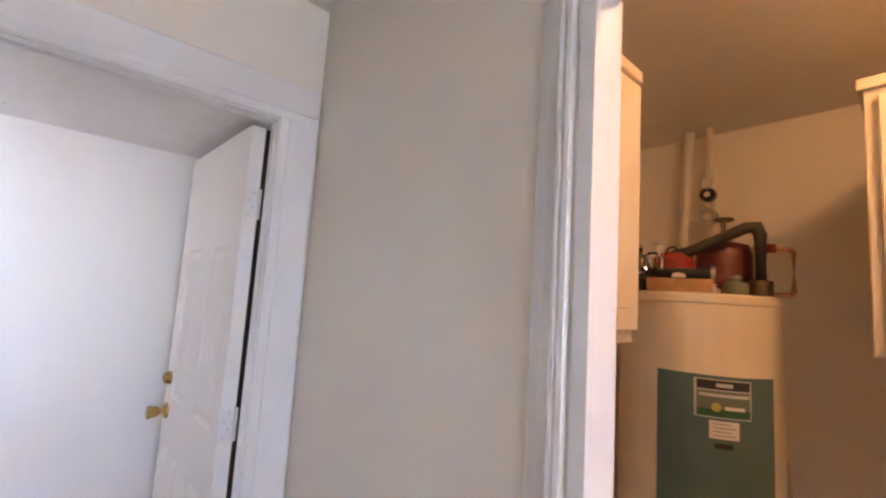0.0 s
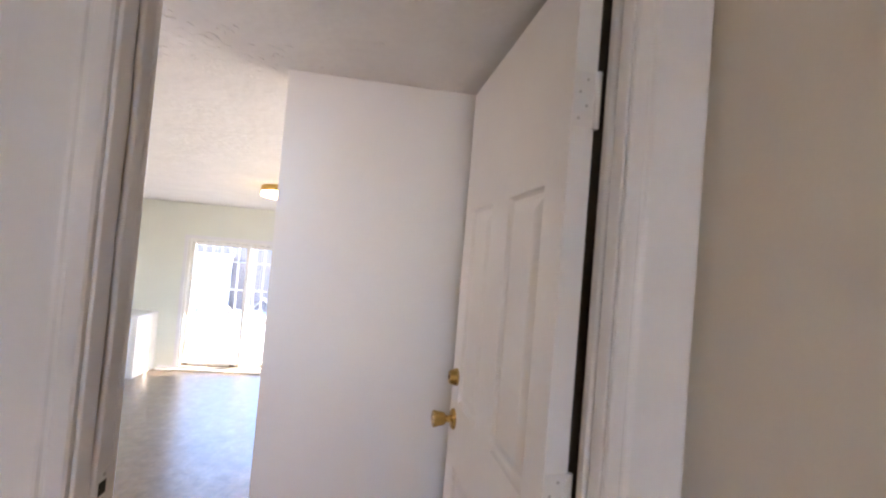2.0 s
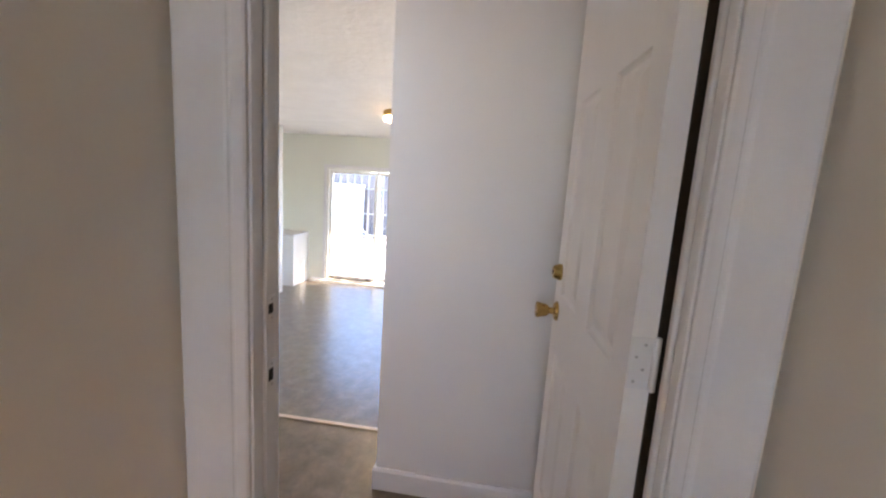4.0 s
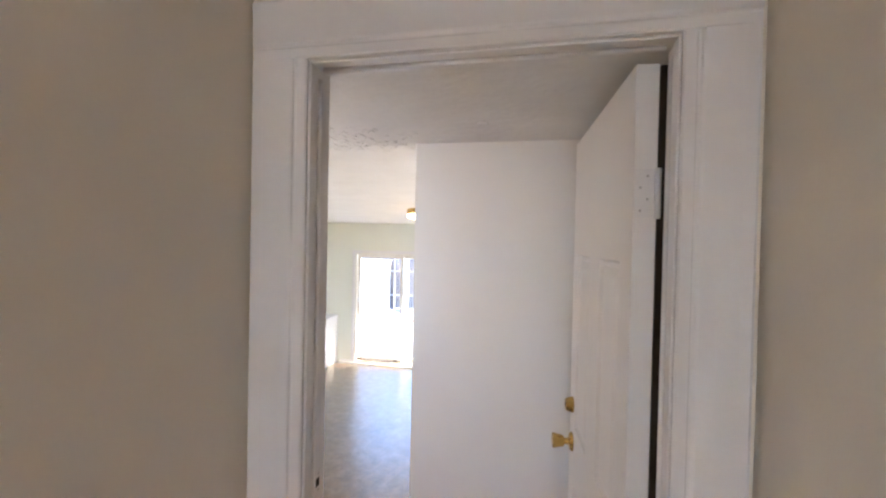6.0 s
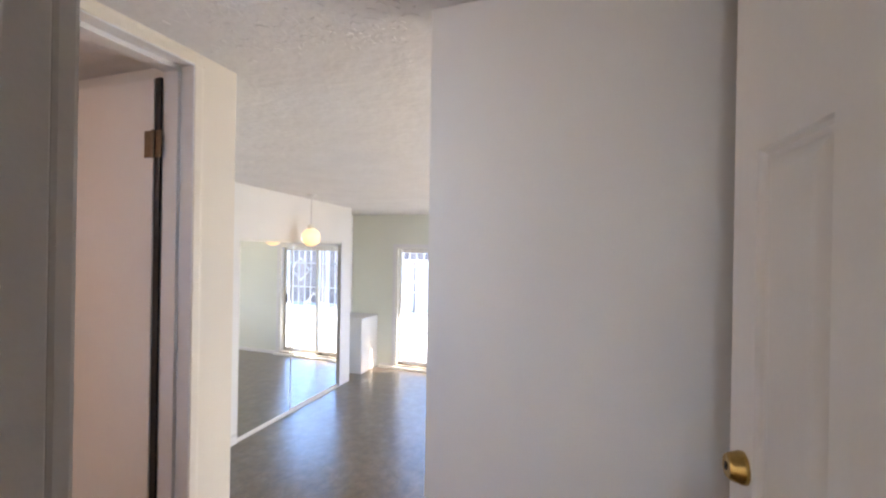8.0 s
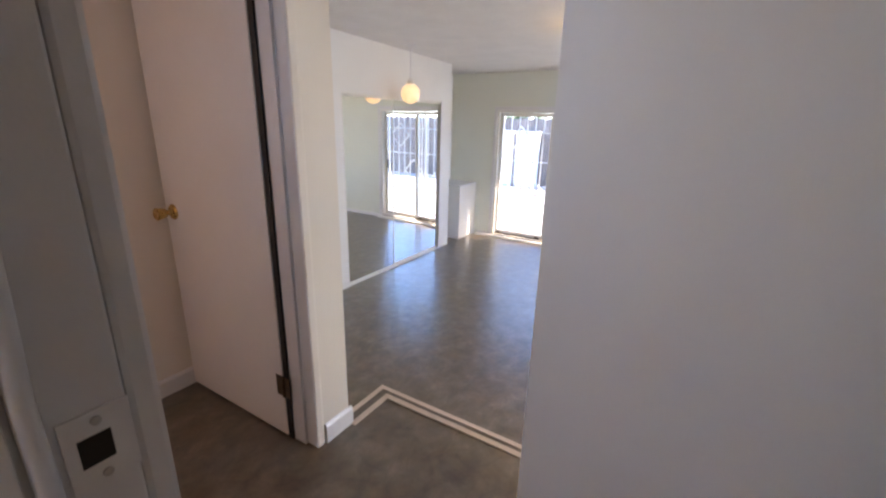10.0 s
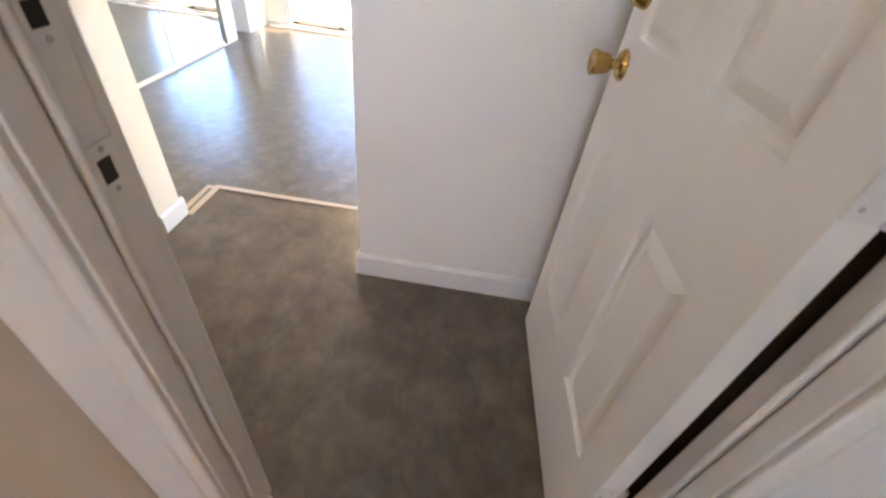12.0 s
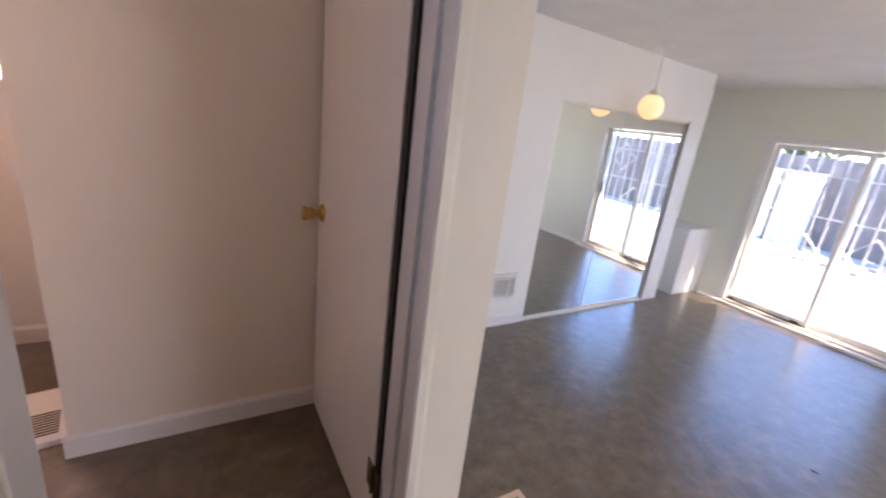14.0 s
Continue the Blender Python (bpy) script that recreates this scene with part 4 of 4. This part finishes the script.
part("shell", lathe([(0.0, 0.0), (0.06, 0.0), (0.085, 0.015), (0.09, 0.05), (0.09, 0.15), (0.08, 0.185), (0.03, 0.2), (0.0, 0.2)]), DARK_RED, tank, smooth=True)
part("valve_stem", lathe([(0.0, 0.2), (0.008, 0.2), (0.008, 0.285), (0.0, 0.285)], steps=10), HINGE_DARK, tank)
hw = part("valve_wheel", tube([(0.03 * math.cos(k * math.pi / 8), 0.03 * math.sin(k * math.pi / 8), 0.285) for k in range(17)], 0.005, steps=8), HINGE_DARK, tank, "small hand wheel")
part("spoke", box(-0.03, 0.03, -0.003, 0.003, 0.282, 0.288), HINGE_DARK, hw)
part("spoke", box(-0.003, 0.003, -0.03, 0.03, 0.2825, 0.2875), HINGE_DARK, hw)

can = thing("red_can", on_heater(-0.07, 0.0), "red metal can beside the black pipe", "can")
part("body", lathe([(0.0, 0.0), (0.07, 0.0), (0.072, 0.006), (0.07, 0.012), (0.07, 0.12), (0.055, 0.145), (0.02, 0.15), (0.0, 0.15)]), RED, can, smooth=False)
part("handle", tube([(0.07 * math.cos(k * math.pi / 10), 0.0, 0.14 + 0.03 * math.sin(k * math.pi / 10)) for k in range(11)], 0.004, steps=8), BLACK, can)
for n, (r, f, rad, h, mat, lb) in enumerate(((-0.185, 0.07, 0.045, 0.06, BLACK, "small dark tin on the water heater"), (-0.205, -0.02, 0.058, 0.17, BLACK, "dark bottle on the water heater"), (0.05, 0.12, 0.022, 0.02, STEEL, "small steel cup on the water heater"), (-0.13, -0.10, 0.04, 0.19, PVC, "pale bottle on the water heater"), (0.115, 0.10, 0.036, 0.05, OLIVE_INK, "olive-grey fitting on the water heater"))):
    j = thing(("tin", "bottle", "cup", "bottle", "pipe_fitting")[n], on_heater(r, f), lb, ("tin", "bottle", "cup", "bottle", "fitting")[n])
    part("body", lathe([(0.0, 0.0), (rad * 0.95, 0.0), (rad, 0.004), (rad, h * 0.65), (rad * 0.8, h * 0.78), (rad * 0.45, h * 0.86), (rad * 0.45, h), (0.0, h)]), mat, j, smooth=False)
    part("cap", lathe([(0.0, h), (rad * 0.5, h), (rad * 0.5, h + 0.012), (0.0, h + 0.012)], steps=16), STEEL, j)
torch = thing("torch", on_heater(-0.04, 0.075, 0.067), "black torch lying across the wooden box", "torch")
torch.rotation_euler = (0, 0, FACE + math.pi / 2)
part("barrel", lathe([(0.0, -0.11), (0.018, -0.11), (0.019, -0.10), (0.019, 0.05), (0.027, 0.075), (0.028, 0.10), (0.0, 0.10)], axis="X", steps=18), BLACK, torch)
part("ring", lathe([(0.0285, 0.085), (0.030, 0.088), (0.030, 0.096), (0.0285, 0.099)], axis="X", steps=18), STEEL, torch)
lamp_head = thing("work_lamp", on_heater(-0.14, 0.06, 0.10), "small caged lamp leaning on the tins", "lamp")
part("lens", lathe([(0.0, -0.03), (0.036, -0.03), (0.038, 0.0), (0.03, 0.012), (0.0, 0.016)], axis="Y"), GAUGE_GLASS, lamp_head)
for k in range(5):
    part("cage_wire", tube([(-0.036 + 0.018 * k, -0.032, -0.03), (-0.036 + 0.018 * k, -0.05, 0.0), (-0.036 + 0.018 * k, -0.032, 0.03)], 0.0015, steps=6), STEEL, lamp_head)
lamp_head.matrix_basis = Matrix.Translation(on_heater(-0.135, 0.08, 0.105)) @ Matrix.Rotation(FACE + math.pi / 2, 4, "Z")

# white wall pipes with gauges
for y, r, z0, group_label in ((1.195, 0.022, 1.35, "off-white vertical pipe against the utility wall"), (1.045, 0.017, 1.35, "off-white vertical pipe carrying round gauges")):
    pp = thing("wall_pipe", pose(2.30, y, z0, 3.2 if y > 1.1 else 0), group_label, "pipe", "utility wall pipes")
    part("run", lathe([(0.0, 0.0), (r * 0.8, 0.0), (r * 0.8, 0.62), (r, 0.63), (r, 2.405 - z0), (0.0, 2.405 - z0)], steps=20), PVC, pp, smooth=False)
    for k, zc in enumerate((0.28, 0.62, 0.66)):
        part("coupling", lathe([(0.0, zc), (r * 1.25, zc), (r * 1.25, zc + 0.012), (0.0, zc + 0.012)], steps=20), (BRASS, PVC, PVC)[k], pp)
    if y < 1.1:
        for zc, rad, m, off in ((0.765, 0.030, PVC, 0.0), (0.708, 0.034, BLACK, 0.0), (0.597, 0.042, STEEL, 0.0)):
            ga = part("gauge", lathe([(0.0, 0.0), (rad, 0.0), (rad, -0.03), (rad * 0.9, -0.036), (rad * 0.85, -0.03), (0.0, -0.03)], centre=(-r, off, zc), axis="X"), m, pp, "round pressure gauge")
            part("dial", lathe([(0.0, -0.031), (rad * 0.4, -0.031), (rad * 0.4, -0.033), (0.0, -0.033)], centre=(-r, off, zc), axis="X"), PAPER, ga)
strip = tagged(link_mesh("pipe_bracket", box(2.39, 2.40, 0.98, 1.24, 1.56, 1.59), WOOD), "wooden bracket holding the pipes to the wall", "bracket", kind="")


def wall_cabinet(name, x0, x1, y0, y1, z0, z1, front, label):
    """Cream cabinet with a door on the front, a crown strip and a recessed panel line; front: 'y-', 'y+' or 'x-'."""
    ob = thing(name, (x0, y0, z0), label, "cabinet", "utility wall cabinets")
    w, d, h = x1 - x0, y1 - y0, z1 - z0
    part("body", box(0.0, w, 0.0, d, 0.0, h, bevel=0.003), GREEN_CREAM, ob)
    part("crown", box(-0.012, w + 0.012, -0.012, d + (0.0 if front == "y-" else 0.012), h, h + 0.03, bevel=0.004), GREEN_CREAM, ob)
    if front == "y-":
        dr = part("cabinet_door", box(0.015, w - 0.01, -0.018, -0.001, 0.03, h - 0.02, bevel=0.003), GREEN_CREAM, ob)
        part("panel", box(0.06, w - 0.055, -0.022, -0.0185, 0.08, h - 0.07, bevel=0.001), GREEN_CREAM, dr)
    elif front == "x-":
        dr = part("cabinet_door", box(-0.018, -0.001, 0.01, d - 0.025, 0.03, h - 0.02, bevel=0.003), GREEN_CREAM, ob)
        part("panel", box(-0.022, -0.0185, 0.06, d - 0.075, 0.08, h - 0.07, bevel=0.001), GREEN_CREAM, dr)
    return ob


wall_cabinet("wall_cabinet", 0.70, 0.985, 0.82, 1.55, 1.415, 2.05, "y-", "cream painted wall cabinet with a crown strip")
wall_cabinet("wall_cabinet", 1.42, 2.40, 0.02, 0.45, 1.415, 2.07, "x-", "cream painted wall cabinet opposite the water heater")
hose = thing("drain_hose", (2.05, 0.70, -0.02), "pale hose standing against the utility wall", "hose")
part("run", tube([(0.0, 0.0, 0.0), (0.0, 0.0, 0.85), (-0.01, 0.02, 0.98), (-0.03, 0.05, 1.06)], 0.012), PVC, hose, smooth=True)
fixture = thing("utility_lamp", (1.02, 0.10, 2.405), "round warm ceiling lamp of the utility room", "ceiling lamp")
part("base", lathe([(0.0, 0.0), (0.09, 0.0), (0.09, -0.02), (0.0, -0.02)]), TRIM, fixture)
UTIL_GLOW = glow("lit_utility_dish", (1.0, 0.55, 0.23), 4.5)
part("dish", lathe([(0.085, -0.02), (0.09, -0.04), (0.06, -0.075), (0.0, -0.085)]), UTIL_GLOW, fixture, smooth=True)

# ---------------------------------------------------------------- outside
bm = bmesh.new()
vs = [bm.verts.new(p) for p in ((-400, -400, -0.47), (400, -400, -0.47), (400, 400, -0.47), (-400, 400, -0.47))]
bm.faces.new(vs)
setting("ground", bm, CONCRETE, "pale sunlit yard ground", "ground")
setting("pavement", box(-5.0, 3.5, SLIDE_Y + 0.14, 10.2, -0.56, -0.44), CONCRETE, "pale concrete patio outside the sliding door", "patio")

gate = thing("security_gate", (0, SLIDE_Y + 0.27, -0.40), "white iron security gate with diamond bars outside the patio door", "gate")
GX0, GX1, GH = -2.86, -0.98, 1.98
for x in (GX0, -1.93, GX1):
    part("post", box(x - 0.018, x + 0.018, -0.018, 0.018, 0.0, GH), IRON, gate)
for z in (0.09, 0.485, 1.125, 1.545, GH - 0.05):
    part("rail", box(GX0 + 0.018, GX1 - 0.018, -0.008, 0.008, z - 0.008, z + 0.008), IRON, gate)
n_bars = 15
for k in range(1, n_bars):
    x = GX0 + (GX1 - GX0) * k / n_bars
    part("bar", box(x - 0.008, x + 0.008, -0.006, 0.006, 0.05, GH), IRON, gate)
for cx, cz in ((-1.40, 1.43), (-1.69, 0.82), (-2.27, 0.74), (-2.45, 1.43)):
    r = 0.2
    part("diamond", tube([(cx, -0.012, cz - r), (cx + r * 0.95, -0.012, cz), (cx, -0.012, cz + r), (cx - r * 0.95, -0.012, cz), (cx, -0.012, cz - r)], 0.009, steps=6), IRON, gate)

garden_wall = setting("garden_wall", box(-12.0, -4.08, 13.3, 13.5, -0.5, 1.03), STUCCO, "white stucco garden wall in full sun", "wall")
setting("garden_wall_cap", box(-12.0, -4.06, 13.26, 13.54, 1.03, 1.08, bevel=0.01), STUCCO, "stucco coping of the garden wall", "coping")
fence = thing("board_fence", (0, 0, -0.47), "weathered blue-grey board fence at the end of the yard", "fence")
part("rail", box(-11.0, 9.0, 13.73, 13.78, 0.4, 0.49), FENCE, fence)
part("rail", box(-11.0, 9.0, 13.73, 13.78, 1.6, 1.69), FENCE, fence)
bm = box(0, 0.146, 0, 0.022, 0, 1.88)
bmesh.ops.recalc_face_normals(bm, faces=bm.faces)
board = part("board", bm, FENCE, fence)
board.location = (-11.0, 13.7, 0)
for k in range(1, 134):
    b2 = board.copy()
    scene.collection.objects.link(b2)
    b2.location = (-11.0 + 0.15 * k, 13.7 + 0.006 * (k % 2), 0.02 * math.sin(k * 2.3))
pole = thing("rusty_pole", (-4.72, 13.2, -0.47), "thin rust-brown pole standing against the white garden wall", "pole")
part("shaft", lathe([(0.0, 0.0), (0.028, 0.0), (0.028, 1.50), (0.0, 1.50)], steps=12), BARK, pole)
part("base", lathe([(0.0, 0.0), (0.06, 0.0), (0.055, 0.03), (0.0, 0.03)], steps=12), BARK, pole)
rng = random.Random(5)
bm = box(-0.1, 0.1, -0.05, 0.05, 0, 0.065, bevel=0.006)
brick_mesh = link_mesh("loose_brick", bm, BRICK)
for k in range(16):
    if k:
        b2 = brick_mesh.copy()
        scene.collection.objects.link(b2)
    else:
        b2 = brick_mesh
    b2.matrix_basis = pose(rng.uniform(-4.7, -1.4), rng.uniform(11.6, 13.0), -0.472, 0, 0, rng.uniform(0, 180))
    tagged(b2, "faded pinkish brick lying loose in the yard", "brick", "loose yard bricks")


def tree(x, y, height, spread, seed, label):
    ob = thing("tree", (x, y, -0.47), label, "tree")
    rng = random.Random(seed)
    bm = bmesh.new()
    tube([(0, 0, 0), (0.03, 0.02, height * 0.25), (-0.03, 0.03, height * 0.5), (0.02, 0, height * 0.75)], 0.09, bm, 8)
    for k in range(5):
        a = k * 1.3
        z0 = height * (0.4 + 0.07 * k)
        tube([(0, 0, z0), (0.4 * spread * math.cos(a), 0.4 * spread * math.sin(a), z0 + 0.3), (0.8 * spread * math.cos(a), 0.8 * spread * math.sin(a), z0 + 0.7)], 0.035, bm, 6)
    part("trunk", bm, BARK, ob)
    verts, faces = [], []
    for k in range(2600):
        d = Vector((rng.gauss(0, 1), rng.gauss(0, 1), rng.gauss(0, 0.8))).normalized() * spread * rng.random() ** 0.4
        c = Vector((0, 0, height * 0.75)) + d + Vector((0.4 * math.sin(3 * d.x + seed), 0.4 * math.cos(2 * d.z), 0.3 * math.sin(4 * d.y)))
        u = Vector((rng.gauss(0, 1), rng.gauss(0, 1), rng.gauss(0, 1))).normalized() * 0.09
        v = u.cross(Vector((rng.gauss(0, 1), rng.gauss(0, 1), rng.gauss(0, 1)))).normalized() * 0.045
        i = len(verts)
        verts += [c - u, c + v, c + u, c - v]
        faces.append((i, i + 1, i + 2, i + 3))
    me = bpy.data.meshes.new("crown")
    me.from_pydata(verts, [], faces)
    me.materials.append(LEAF)
    crown = new("crown", me)
    crown.parent = ob
    return ob


tree(-5.6, 15.6, 3.6, 1.5, 3, "leafy green tree behind the garden wall")
tree(-1.6, 16.5, 3.8, 1.6, 8, "leafy green tree behind the board fence")

# ---------------------------------------------------------------- tiles of the corridor floor
PITCH = 0.3115
bm = box(0, PITCH - 0.006, 0, PITCH - 0.006, 0, 0.006, bevel=0.0012)
me = bpy.data.meshes.new("tile")
bmesh.ops.recalc_face_normals(bm, faces=bm.faces)
bm.to_mesh(me)
bm.free()
me.materials.append(TILE)
for i in range(-1, 8):
    for j in range(14):
        x, y = -0.182 + PITCH * i, 1.772 - PITCH * (j + 1)
        if x < CORR_R - 0.06 or (y > -1.3 and y < 1.6 and x < 2.2):
            t = new("tile", me)
            t.parent = floor_1
            t.location = (x, y, -0.026)
